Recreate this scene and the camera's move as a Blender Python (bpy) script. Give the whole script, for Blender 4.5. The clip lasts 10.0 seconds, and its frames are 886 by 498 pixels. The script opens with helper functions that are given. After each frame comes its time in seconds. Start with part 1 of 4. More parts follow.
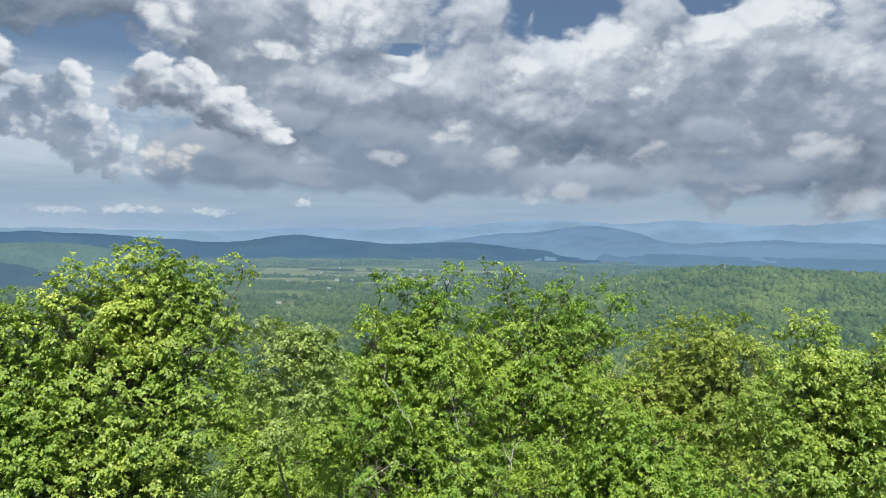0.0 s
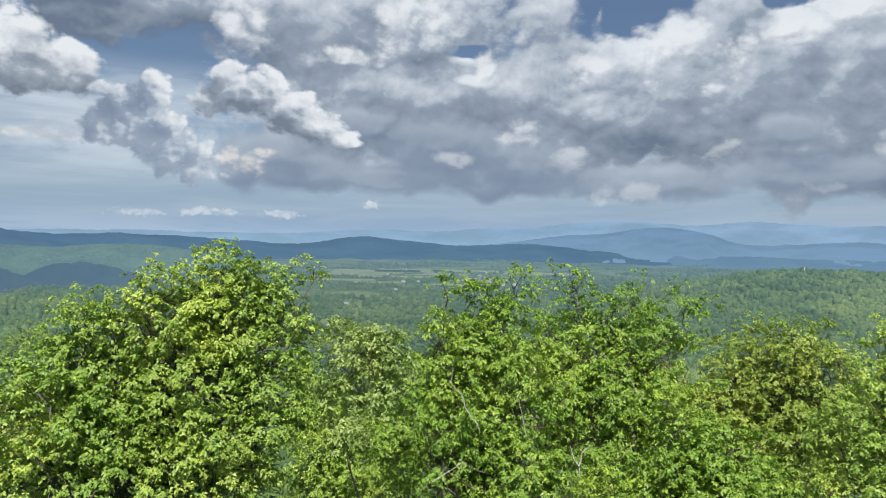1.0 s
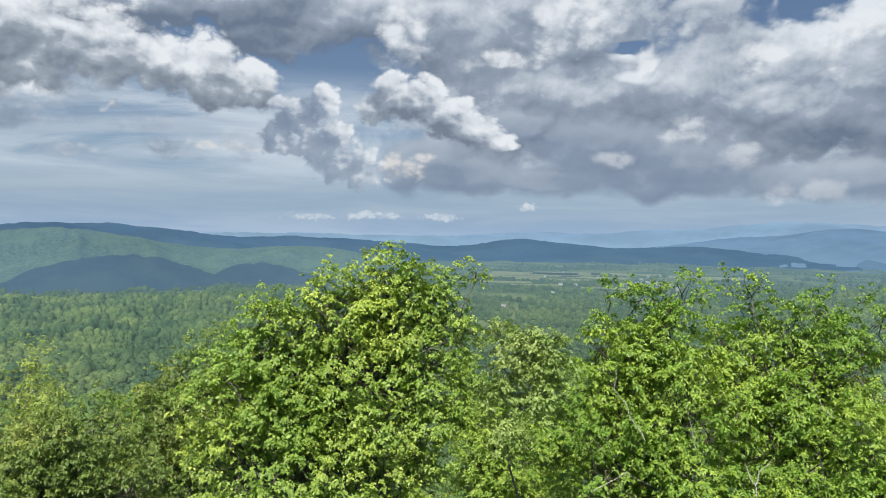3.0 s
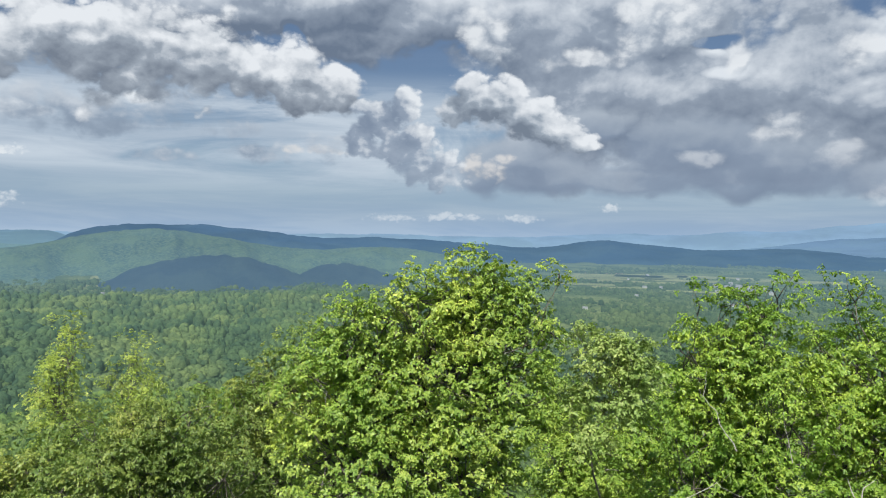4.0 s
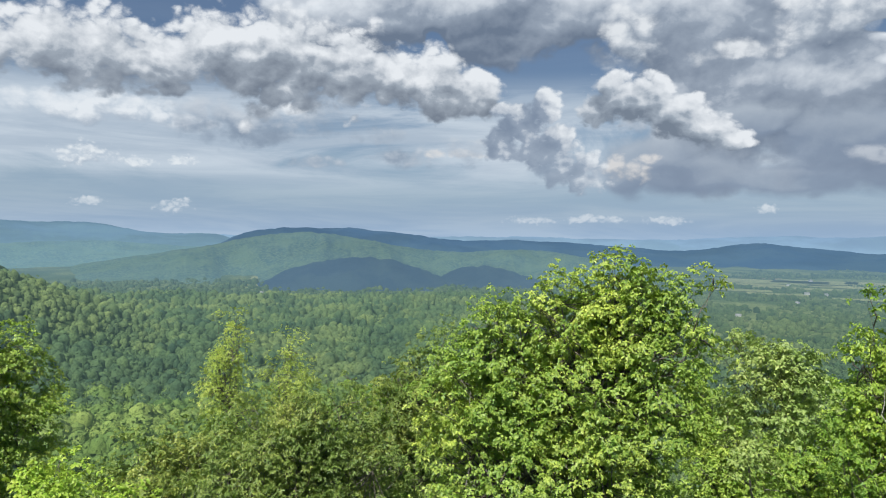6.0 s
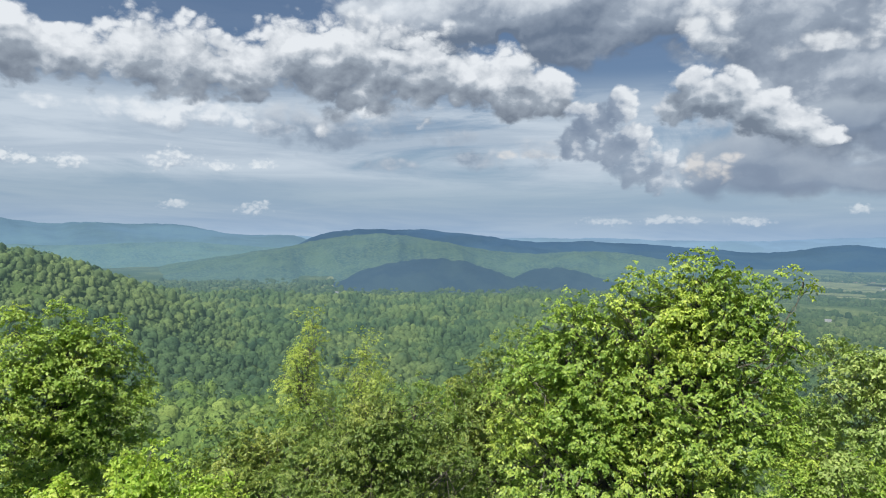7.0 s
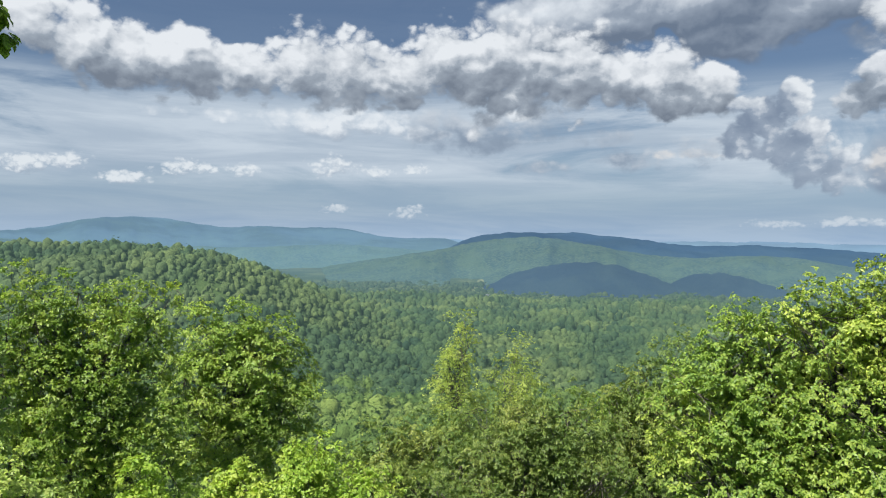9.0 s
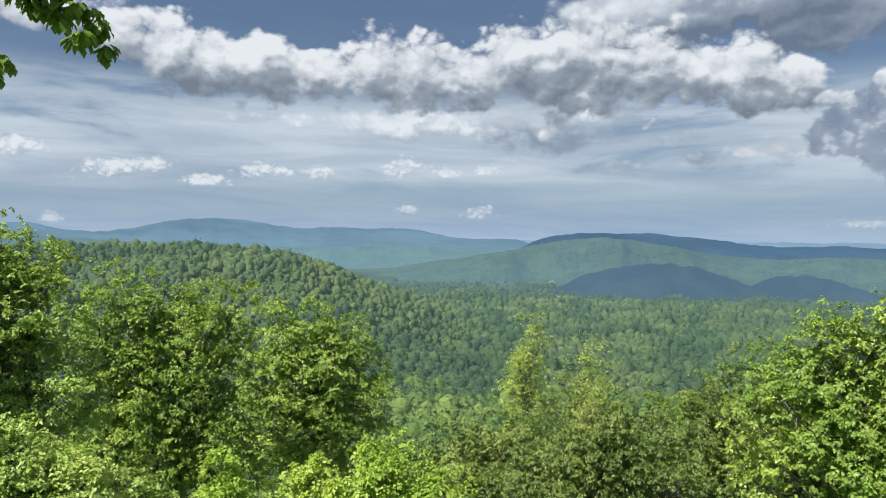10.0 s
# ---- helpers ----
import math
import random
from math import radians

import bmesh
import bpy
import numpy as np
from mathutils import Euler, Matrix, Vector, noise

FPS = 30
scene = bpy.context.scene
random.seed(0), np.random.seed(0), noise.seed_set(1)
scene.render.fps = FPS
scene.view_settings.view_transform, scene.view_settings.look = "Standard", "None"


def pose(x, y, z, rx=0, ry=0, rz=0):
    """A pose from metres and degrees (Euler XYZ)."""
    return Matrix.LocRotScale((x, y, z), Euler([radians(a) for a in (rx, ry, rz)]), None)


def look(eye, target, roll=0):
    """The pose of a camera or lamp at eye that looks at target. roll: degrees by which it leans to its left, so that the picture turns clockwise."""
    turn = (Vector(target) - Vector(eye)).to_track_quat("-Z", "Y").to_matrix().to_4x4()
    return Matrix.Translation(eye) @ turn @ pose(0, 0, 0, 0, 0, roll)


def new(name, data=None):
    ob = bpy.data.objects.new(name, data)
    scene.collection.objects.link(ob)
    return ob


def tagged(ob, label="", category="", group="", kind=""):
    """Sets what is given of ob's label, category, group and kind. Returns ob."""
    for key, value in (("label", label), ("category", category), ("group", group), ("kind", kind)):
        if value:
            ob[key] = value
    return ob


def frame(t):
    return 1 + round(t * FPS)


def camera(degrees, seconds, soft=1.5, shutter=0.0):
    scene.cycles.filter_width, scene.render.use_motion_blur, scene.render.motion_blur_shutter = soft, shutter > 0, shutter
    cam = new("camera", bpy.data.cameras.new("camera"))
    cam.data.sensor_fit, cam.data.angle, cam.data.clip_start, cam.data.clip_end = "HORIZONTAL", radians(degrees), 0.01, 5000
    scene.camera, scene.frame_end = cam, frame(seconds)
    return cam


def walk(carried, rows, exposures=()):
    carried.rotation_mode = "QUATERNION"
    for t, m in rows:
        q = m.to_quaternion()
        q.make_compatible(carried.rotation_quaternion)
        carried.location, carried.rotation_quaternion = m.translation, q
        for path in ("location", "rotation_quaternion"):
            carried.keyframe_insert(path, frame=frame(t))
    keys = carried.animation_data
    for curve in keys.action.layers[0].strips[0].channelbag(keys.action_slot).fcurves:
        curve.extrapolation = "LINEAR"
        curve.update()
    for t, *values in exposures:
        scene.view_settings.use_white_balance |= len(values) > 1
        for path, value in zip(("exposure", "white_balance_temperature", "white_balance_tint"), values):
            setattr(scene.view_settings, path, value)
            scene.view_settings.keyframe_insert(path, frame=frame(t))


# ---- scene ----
cam = camera(65.1, 10.0, soft=1.1)
EYE, ARM = 1.6, 0.5          # eye height, and the arm's length on which the camera swings round the body
# seconds, yaw to the left, pitch, roll
ROWS = [
    (0, 0.00, -1.65, 1.10),
    (0.5, 2.45, -1.62, 1.08),
    (1, 5.43, -1.61, 1.07),
    (1.5, 8.57, -1.65, 1.01),
    (2, 11.59, -1.63, 0.92),
    (2.5, 14.94, -1.63, 0.86),
    (3, 18.33, -1.62, 0.83),
    (4.5, 27.97, -1.59, 0.80),
    (5, 30.76, -1.57, 0.73),
    (5.5, 33.52, -1.55, 0.70),
    (7, 42.39, -1.47, 0.61),
    (7.5, 45.36, -1.45, 0.57),
    (8, 48.50, -1.42, 0.57),
    (8.5, 51.55, -1.38, 0.56),
    (9, 54.75, -1.33, 0.58),
    (9.5, 57.81, -1.33, 0.53),
    (10, 60.54, -1.32, 0.54),
]


def eye_at(yaw):
    return (-ARM * math.sin(radians(yaw)), ARM * math.cos(radians(yaw)) - ARM, EYE)


walk(cam, [(t, pose(*eye_at(yaw), 90 + pitch, 0, yaw) @ pose(0, 0, 0, 0, 0, roll)) for t, yaw, pitch, roll in ROWS])

# ---- world, sun ----
SUN_AZ, SUN_EL = 187.0, 56.0      # degrees to the left of the first view, and above the horizon
EXPOSURE = 0.46
scene.view_settings.exposure = EXPOSURE


class Nodes:
    """Short hand for node trees."""

    def __init__(self, tree):
        self.tree = tree

    def put(self, kind, **values):
        node = self.tree.nodes.new(kind)
        for key, value in values.items():
            setattr(node, key, value)
        return node

    def wire(self, value, socket):
        if isinstance(value, (int, float)):
            socket.default_value = value
        elif isinstance(value, (tuple, list)):
            socket.default_value = (*value, 1.0) if socket.type == "RGBA" and len(value) == 3 else value
        else:
            self.tree.links.new(value, socket)

    def math(self, op, a, b=0.0, c=0.0, clamp=False):
        node = self.put("ShaderNodeMath", operation=op, use_clamp=clamp)
        for value, socket in zip((a, b, c), node.inputs):
            self.wire(value, socket)
        return node.outputs[0]

    def vec(self, op, a, b=(0, 0, 0), c=(0, 0, 0)):
        node = self.put("ShaderNodeVectorMath", operation=op)
        for value, socket in zip((a, b, c), node.inputs):
            self.wire(value, socket)
        return node.outputs["Value"] if op in ("LENGTH", "DOT_PRODUCT") else node.outputs[0]

    def ramp(self, value, lo, hi, to_lo=0.0, to_hi=1.0, smooth=True):
        node = self.put("ShaderNodeMapRange", interpolation_type="SMOOTHSTEP" if smooth else "LINEAR")
        for v, name in ((value, "Value"), (lo, "From Min"), (hi, "From Max"), (to_lo, "To Min"), (to_hi, "To Max")):
            self.wire(v, node.inputs[name])
        return node.outputs[0]

    def noise(self, vector, scale, detail=4.0, rough=0.5, distort=0.0):
        node = self.put("ShaderNodeTexNoise")
        self.wire(vector, node.inputs["Vector"])
        for name, v in (("Scale", scale), ("Detail", detail), ("Roughness", rough), ("Distortion", distort)):
            node.inputs[name].default_value = v
        return node.outputs["Fac"]

    def mix(self, fac, a, b):
        node = self.put("ShaderNodeMix", data_type="RGBA")
        for value, i in ((fac, 0), (a, 6), (b, 7)):
            self.wire(value, node.inputs[i])
        return node.outputs[2]


# the clouds: azimuth and elevation in degrees, half width, half height
CUMULUS = [
    (97, 15.6, 5.4, 2.4), (91, 15.0, 4.1, 1.6), (85.4, 14.4, 2.9, 2.6), (82.1, 13.6, 3.6, 2.4), (78.8, 12.7, 4.6, 2.6), (74.9, 12.6, 4.1, 2.9),
    (70.5, 12.6, 3.6, 2.4), (66.4, 13.2, 4.1, 3.3), (62.7, 12.9, 4.2, 3.3), (58.5, 12.7, 4.2, 3.0), (55.1, 14.2, 3.7, 3.6),
    (51.7, 13.2, 4.5, 4.3), (48.1, 13.2, 4.0, 4.1), (44.2, 12.8, 3.8, 3.7), (40.6, 12.3, 3.7, 2.8), (37.2, 12.3, 3.1, 3.1), (34.9, 11.3, 2.4, 2.2), (33.0, 10.2, 1.6, 1.2),
]
UNDER = [(53.9, 8.0, 4.2, 1.7), (50.2, 8.3, 3.6, 1.5), (45.4, 8.6, 3.8, 1.7), (42.6, 7.8, 2.9, 1.1), (55.6, 9.0, 3.2, 1.4), (39.5, 6.0, 3.8, 0.9), (47.0, 5.4, 3.2, 0.6), (34.5, 6.8, 3.6, 1.2)]
FLUFF = [(67.3, 9.0, 2.6, 1.0), (60.8, 9.0, 4.0, 1.2), (64.2, 8.4, 3.0, 0.9), (73.5, 8.9, 3.6, 0.8), (57.5, 8.2, 3.4, 0.9), (48.2, 9.5, 1.8, 0.5)]
HEAD = [(22.9, 10.6, 2.6, 2.5), (20.4, 10.2, 3.0, 2.1), (17.9, 9.1, 2.8, 1.9), (15.8, 8.1, 2.7, 1.7), (13.7, 7.1, 1.8, 1.0), (24.3, 9.6, 1.9, 1.5)]
TOWER = [(26.6, 5.0, 3.0, 1.8), (30.4, 8.8, 2.3, 1.9), (28.1, 9.7, 1.6, 1.4), (26.8, 7.4, 2.1, 1.8), (24.9, 5.7, 1.8, 1.7), (28.0, 6.2, 2.8, 1.8), (25.4, 4.2, 2.2, 1.2), (31.8, 7.2, 1.7, 1.6)]
LOW_CUMULUS = [
    (86.3, 4.6, 2.6, 0.8), (83.6, 4.9, 2.0, 0.7), (79.8, 4.0, 2.2, 0.6), (75.1, 4.9, 2.7, 0.8), (70.8, 4.8, 1.5, 0.6), (63.8, 5.2, 2.3, 0.9), (60.3, 4.9, 1.4, 0.5), (56.8, 5.1, 1.4, 0.5),
    (57.3, 1.6, 1.5, 0.7), (63.7, 1.9, 1.2, 0.4), (90.0, 0.9, 0.8, 0.5), (92.1, 5.8, 2.0, 0.8), (18.5, 1.0, 2.2, 0.4), (24.0, 1.0, 2.9, 0.35), (29.1, 0.9, 2.4, 0.35), (11.4, 1.9, 0.8, 0.4),
]
CREAM = [(21.6, 4.9, 2.0, 1.0), (20.0, 5.8, 1.0, 0.5), (35.0, 6.4, 1.6, 0.5), (37.2, 6.3, 1.2, 0.5)]
BREAKS = [
    (21.2, 15.2, 2.6, 2.6), (14.5, 13.4, 3.9, 0.9), (7.0, 16.6, 4.5, 2.2), (-12.3, 13.8, 3.3, 2.0), (-15.4, 12.4, 3.6, 2.2), (-12.3, 11.2, 3.3, 1.4), (-6.5, 12.8, 1.9, 1.5), (-4.8, 6.0, 1.6, 1.2),
    (-7.3, 2.9, 1.4, 0.9), (-10.3, 3.2, 1.4, 0.8), (2.3, 12.7, 1.2, 1.7), (-21.1, 14.6, 3.4, 1.1), (-26.1, 16.0, 3.6, 1.3), (4.5, 5.8, 1.6, 0.7), (-23.4, 3.7, 2.2, 0.9),
    (-31.5, 2.8, 2.4, 1.1), (-29.0, 6.0, 2.4, 1.1), (-16.8, 6.3, 2.3, 1.4), (-31.2, 11.7, 2.4, 1.7), (-1.5, 7.7, 2.3, 1.3),
]
DECK = [(16.0, 15.2, 9.5, 5.6), (23, 17.4, 9.0, 3.2), (4.2, 12.9, 17.0, 9.9), (-14.1, 11.2, 16.2, 9.8), (-30, 10.0, 16.4, 8.6), (37.5, 17.4, 13.6, 3.0), (29.4, 17.3, 9.2, 3.3), (32, 14.8, 5.2, 2.4), (-52, 12, 18, 9), (0, 34, 60, 17)]
DECK_BASE = [(16.6, 4.6, 8.1, 2.0), (6.4, 6.9, 8.0, 3.4), (-0.6, 5.4, 6.4, 2.8), (10.4, 4.2, 8.9, 1.6), (-9.9, 4.0, 8.5, 1.8), (-22.6, 4.7, 9.0, 1.9), (20, 6.0, 5.0, 2.4), (0, 4.4, 9.0, 1.9), (12.5, 8.6, 4.5, 2.0), (-21, 8.0, 3.4, 1.8)]
GAPS = [(-10.2, 17.4, 2.4, 1.5), (-20.7, 17.9, 2.2, 0.9), (4.0, 14.4, 1.2, 0.4), (36.0, 15.0, 0.9, 0.9)]


def density(name, blobs, coarse, fine, seed, edge, puffy, most=0.5, crisp=1.8, holes=()):
    """A node group: how thick the cloud is at an azimuth and an elevation; holes are open sky."""
    tree = bpy.data.node_groups.new(name, "ShaderNodeTree")
    tree.interface.new_socket("Place", in_out="INPUT", socket_type="NodeSocketVector")
    tree.interface.new_socket("Value", in_out="OUTPUT", socket_type="NodeSocketFloat")
    n = Nodes(tree)
    inside, out = n.put("NodeGroupInput"), n.put("NodeGroupOutput")
    place = inside.outputs[0]
    shifted = n.vec("ADD", n.vec("MULTIPLY", place, (1.0, 1.3, 1.0)), (seed, seed * 0.7, seed))
    bend = n.put("ShaderNodeTexNoise")
    n.wire(shifted, bend.inputs["Vector"])
    bend.inputs["Scale"].default_value, bend.inputs["Detail"].default_value = coarse * 2.2, 3.0
    bend = n.vec("MULTIPLY", n.vec("SUBTRACT", bend.outputs["Color"], (0.5, 0.5, 0.5)), (0.55 / coarse, 0.55 / coarse, 0.0))
    field = -1.2
    moved = n.vec("ADD", place, n.vec("MULTIPLY", bend, (0.35, 0.2, 0.0)))
    for u, v, a, b in blobs:
        r = n.vec("LENGTH", n.vec("MULTIPLY", n.vec("SUBTRACT", moved, (u, v, 0)), (1 / a, 1 / b, 0)))
        field = n.math("MAXIMUM", field, n.math("SUBTRACT", 1.0, r))
    field = n.math("MINIMUM", field, most)
    torn = n.vec("ADD", place, n.vec("MULTIPLY", bend, (0.7, 0.4, 0.0)))
    for u, v, a, b in holes:
        r = n.vec("LENGTH", n.vec("MULTIPLY", n.vec("SUBTRACT", torn, (u, v, 0)), (1 / a, 1 / b, 0)))
        field = n.math("MINIMUM", field, n.math("MULTIPLY_ADD", r, 0.75, -0.85))
    big = n.noise(n.vec("ADD", shifted, n.vec("MULTIPLY", bend, (0.3, 0.3, 0.0))), coarse, 12.0, 0.57)
    curl = n.vec("ADD", shifted, n.vec("MULTIPLY", bend, (0.15, 0.15, 0.0)))
    heap = n.math("ABSOLUTE", n.math("SUBTRACT", n.noise(curl, fine, 2.0, 0.45), 0.5))
    heads = n.math("ABSOLUTE", n.math("SUBTRACT", n.noise(curl, fine * 2.7, 7.0, 0.52), 0.5))
    lumps = n.math("SUBTRACT", n.math("MULTIPLY_ADD", heads, crisp, n.math("MULTIPLY", heap, 4.0)), 0.36)
    rough = n.math("MULTIPLY_ADD", n.math("SUBTRACT", big, 0.5), 4.0 * edge, n.math("MULTIPLY", lumps, puffy))
    n.wire(n.math("ADD", field, rough), out.inputs[0])
    return tree


def sky():
    world = bpy.data.worlds.new("sky")
    scene.world = world
    world.use_nodes = True
    n = Nodes(world.node_tree)
    ground_out = world.node_tree.nodes["Background"]
    way = n.vec("NORMALIZE", n.put("ShaderNodeTexCoord").outputs["Generated"])
    axes = n.put("ShaderNodeSeparateXYZ")
    n.wire(way, axes.inputs[0])
    x, y, z = axes.outputs
    u = n.math("MULTIPLY", n.math("ARCTAN2", n.math("MULTIPLY", x, -1.0), y), 57.2958)
    v = n.math("MULTIPLY", n.math("ARCSINE", z), 57.2958)
    joined = n.put("ShaderNodeCombineXYZ")
    n.wire(u, joined.inputs[0]), n.wire(v, joined.inputs[1])
    place = joined.outputs[0]

    clear = n.put("ShaderNodeTexSky", sky_type="NISHITA", sun_disc=False, sun_elevation=radians(SUN_EL), sun_rotation=radians(-SUN_AZ))
    blue = n.vec("MULTIPLY", clear.outputs[0], (0.051, 0.057, 0.065))
    # pale haze towards the horizon
    low = n.math("POWER", n.ramp(v, 13.0, -1.0, smooth=False), 1.6)
    low = n.math("MULTIPLY", low, 0.95)
    streak = n.noise(n.vec("MULTIPLY", place, (0.05, 0.5, 1.0)), 1.0, 6.0, 0.6, 0.5)
    haze = n.mix(n.ramp(streak, 0.35, 0.65), (0.29, 0.42, 0.605), (0.385, 0.505, 0.66))
    color = n.mix(low, blue, haze)
    # thin high veil
    veil = n.noise(n.vec("ADD", n.vec("MULTIPLY", place, (0.055, 0.20, 1.0)), (3, 1, 0)), 1.0, 8.0, 0.6, 0.8)
    veil = n.math("MULTIPLY", n.ramp(veil, 0.28, 0.54), n.ramp(v, 13.0, 9.0, 0.06, 0.95))
    color = n.mix(n.math("MULTIPLY", veil, n.ramp(v, 2.0, 5.5)), color, n.mix(n.ramp(streak, 0.35, 0.65), (0.385, 0.465, 0.56), (0.525, 0.60, 0.68)))

    def layer(color, tree, up, soft, dark, mid, bright, gain, lift, thick=1.0, heart=0.5, far_up=4.0):
        # each reading waits for the one before it, so that the shader needs little memory
        def dense(shift, after):
            group = n.put("ShaderNodeGroup", node_tree=tree)
            n.wire(n.vec("ADD", n.vec("MULTIPLY_ADD", after, (1e-6, 1e-6, 1e-6), place), shift), group.inputs[0])
            return group.outputs[0]
        d = dense((0, 0, 0), color)
        near = dense(up, d)
        wide = dense(tuple(far_up * c for c in up), near)
        relief = n.math("SUBTRACT", d, n.math("MULTIPLY_ADD", near, 0.55, n.math("MULTIPLY", wide, 0.45)))
        core = n.math("ADD", n.ramp(d, 0.1, 1.2, 0.0, heart * 0.45), n.ramp(wide, 0.0, 0.9, 0.0, heart))
        light = n.math("SUBTRACT", n.math("MULTIPLY_ADD", relief, gain, lift), core)
        tone = n.mix(n.ramp(light, -0.35, 0.5, smooth=False), dark, mid)
        tone = n.mix(n.ramp(light, 0.40, 1.20, smooth=False), tone, bright)
        return n.mix(n.math("MULTIPLY", n.ramp(d, 0.0, soft), thick), color, tone)

    color = layer(color, density("deck", DECK, 0.06, 0.13, 40.0, 0.44, 0.5, 0.60, 1.8, GAPS), (0.26, 0.55, 0), 0.30,
                  (0.135, 0.178, 0.25), (0.295, 0.35, 0.43), (0.66, 0.71, 0.765), 1.6, n.math("ADD", n.ramp(v, 3.5, 13.0, 0.40, 0.62), n.ramp(u, 20.0, 34.0, 0.0, -0.32)), 1.0, 0.3)
    color = layer(color, density("deck_base", DECK_BASE, 0.10, 0.2, 31.0, 0.34, 0.30, 0.6, 1.0), (0.2, 0.5, 0), 0.5,
                  (0.150, 0.20, 0.29), (0.225, 0.285, 0.38), (0.42, 0.48, 0.55), 0.9, 0.46, 0.88, 0.2)
    color = layer(color, density("breaks", BREAKS, 0.12, 0.28, 23.0, 0.70, 0.7, 0.5, 1.9), (0.24, 0.45, 0), 0.8,
                  (0.24, 0.295, 0.37), (0.42, 0.475, 0.545), (0.72, 0.755, 0.79), 1.3, n.ramp(v, 5.0, 11.0, 0.52, 0.78), n.ramp(v, 4.5, 10.0, 0.36, 0.9), 0.3)
    color = layer(color, density("cream", CREAM, 0.25, 0.5, 71.0, 0.55, 0.6), (0.1, 0.3, 0), 0.8,
                  (0.36, 0.38, 0.42), (0.50, 0.51, 0.525), (0.72, 0.70, 0.68), 1.2, 0.6, 0.7, 0.3)
    color = layer(color, density("low_cumulus", LOW_CUMULUS, 0.45, 1.1, 11.0, 0.55, 0.6), (0.1, 0.22, 0), 0.8,
                  (0.30, 0.365, 0.45), (0.44, 0.505, 0.585), (0.72, 0.765, 0.80), 1.3, 0.70, n.ramp(v, 1.0, 4.0, 0.5, 0.85), 0.35)
    color = layer(color, density("fluff", FLUFF, 0.20, 0.42, 83.0, 0.60, 0.6), (0.15, 0.4, 0), 0.9,
                  (0.27, 0.33, 0.415), (0.46, 0.52, 0.595), (0.74, 0.78, 0.82), 1.3, 0.75, 0.85, 0.3)
    color = layer(color, density("under", UNDER, 0.18, 0.40, 61.0, 0.55, 0.5), (0.15, 0.4, 0), 0.8,
                  (0.175, 0.23, 0.315), (0.26, 0.325, 0.415), (0.50, 0.555, 0.62), 1.0, 0.46, 0.9, 0.3)
    color = layer(color, density("cumulus", CUMULUS, 0.17, 0.34, 5.0, 0.42, 0.55, 1.2, 1.5), (0.22, 0.55, 0), 0.40,
                  (0.165, 0.20, 0.255), (0.33, 0.38, 0.445), (0.72, 0.755, 0.795), 1.2, 0.66, 1.0, 0.40, 4.0)
    color = layer(color, density("tower", TOWER, 0.20, 0.46, 52.0, 0.42, 0.55, 1.0, 1.4), (-0.32, 0.25, 0), 0.40,
                  (0.195, 0.25, 0.34), (0.28, 0.34, 0.43), (0.70, 0.74, 0.78), 1.2, 0.50, n.ramp(v, 3.5, 8.5, 0.75, 1.0), 0.45, 3.4)
    color = layer(color, density("head", HEAD, 0.19, 0.40, 15.0, 0.34, 0.52, 1.2, 1.4), (-0.26, 0.42, 0), 0.34,
                  (0.165, 0.205, 0.265), (0.33, 0.385, 0.455), (0.72, 0.755, 0.795), 1.15, 0.68, 1.0, 0.70, 3.0)
    # below the horizon: the dull green of the land
    color = n.mix(n.ramp(v, -3.0, -1.0), (0.10, 0.14, 0.10), color)
    n.wire(color, ground_out.inputs["Color"])
    ground_out.inputs["Strength"].default_value = 0.8
    world.cycles.sampling_method, world.cycles.sample_map_resolution = "MANUAL", 256


sky()
sun = new("sun", bpy.data.lights.new("sun", "SUN"))
sun.data.energy, sun.data.angle, sun.data.color = 5.0, radians(0.53), (1.0, 0.955, 0.88)
sun_way = Vector((-math.sin(radians(SUN_AZ)) * math.cos(radians(SUN_EL)), math.cos(radians(SUN_AZ)) * math.cos(radians(SUN_EL)), math.sin(radians(SUN_EL))))
sun.matrix_world = look(sun_way * 50, (0, 0, 0))


# ---- materials ----
def material(name):
    m = bpy.data.materials.new(name)
    m.use_nodes = True
    n = Nodes(m.node_tree)
    return m, n, m.node_tree.nodes["Principled BSDF"], m.node_tree.nodes["Material Output"]


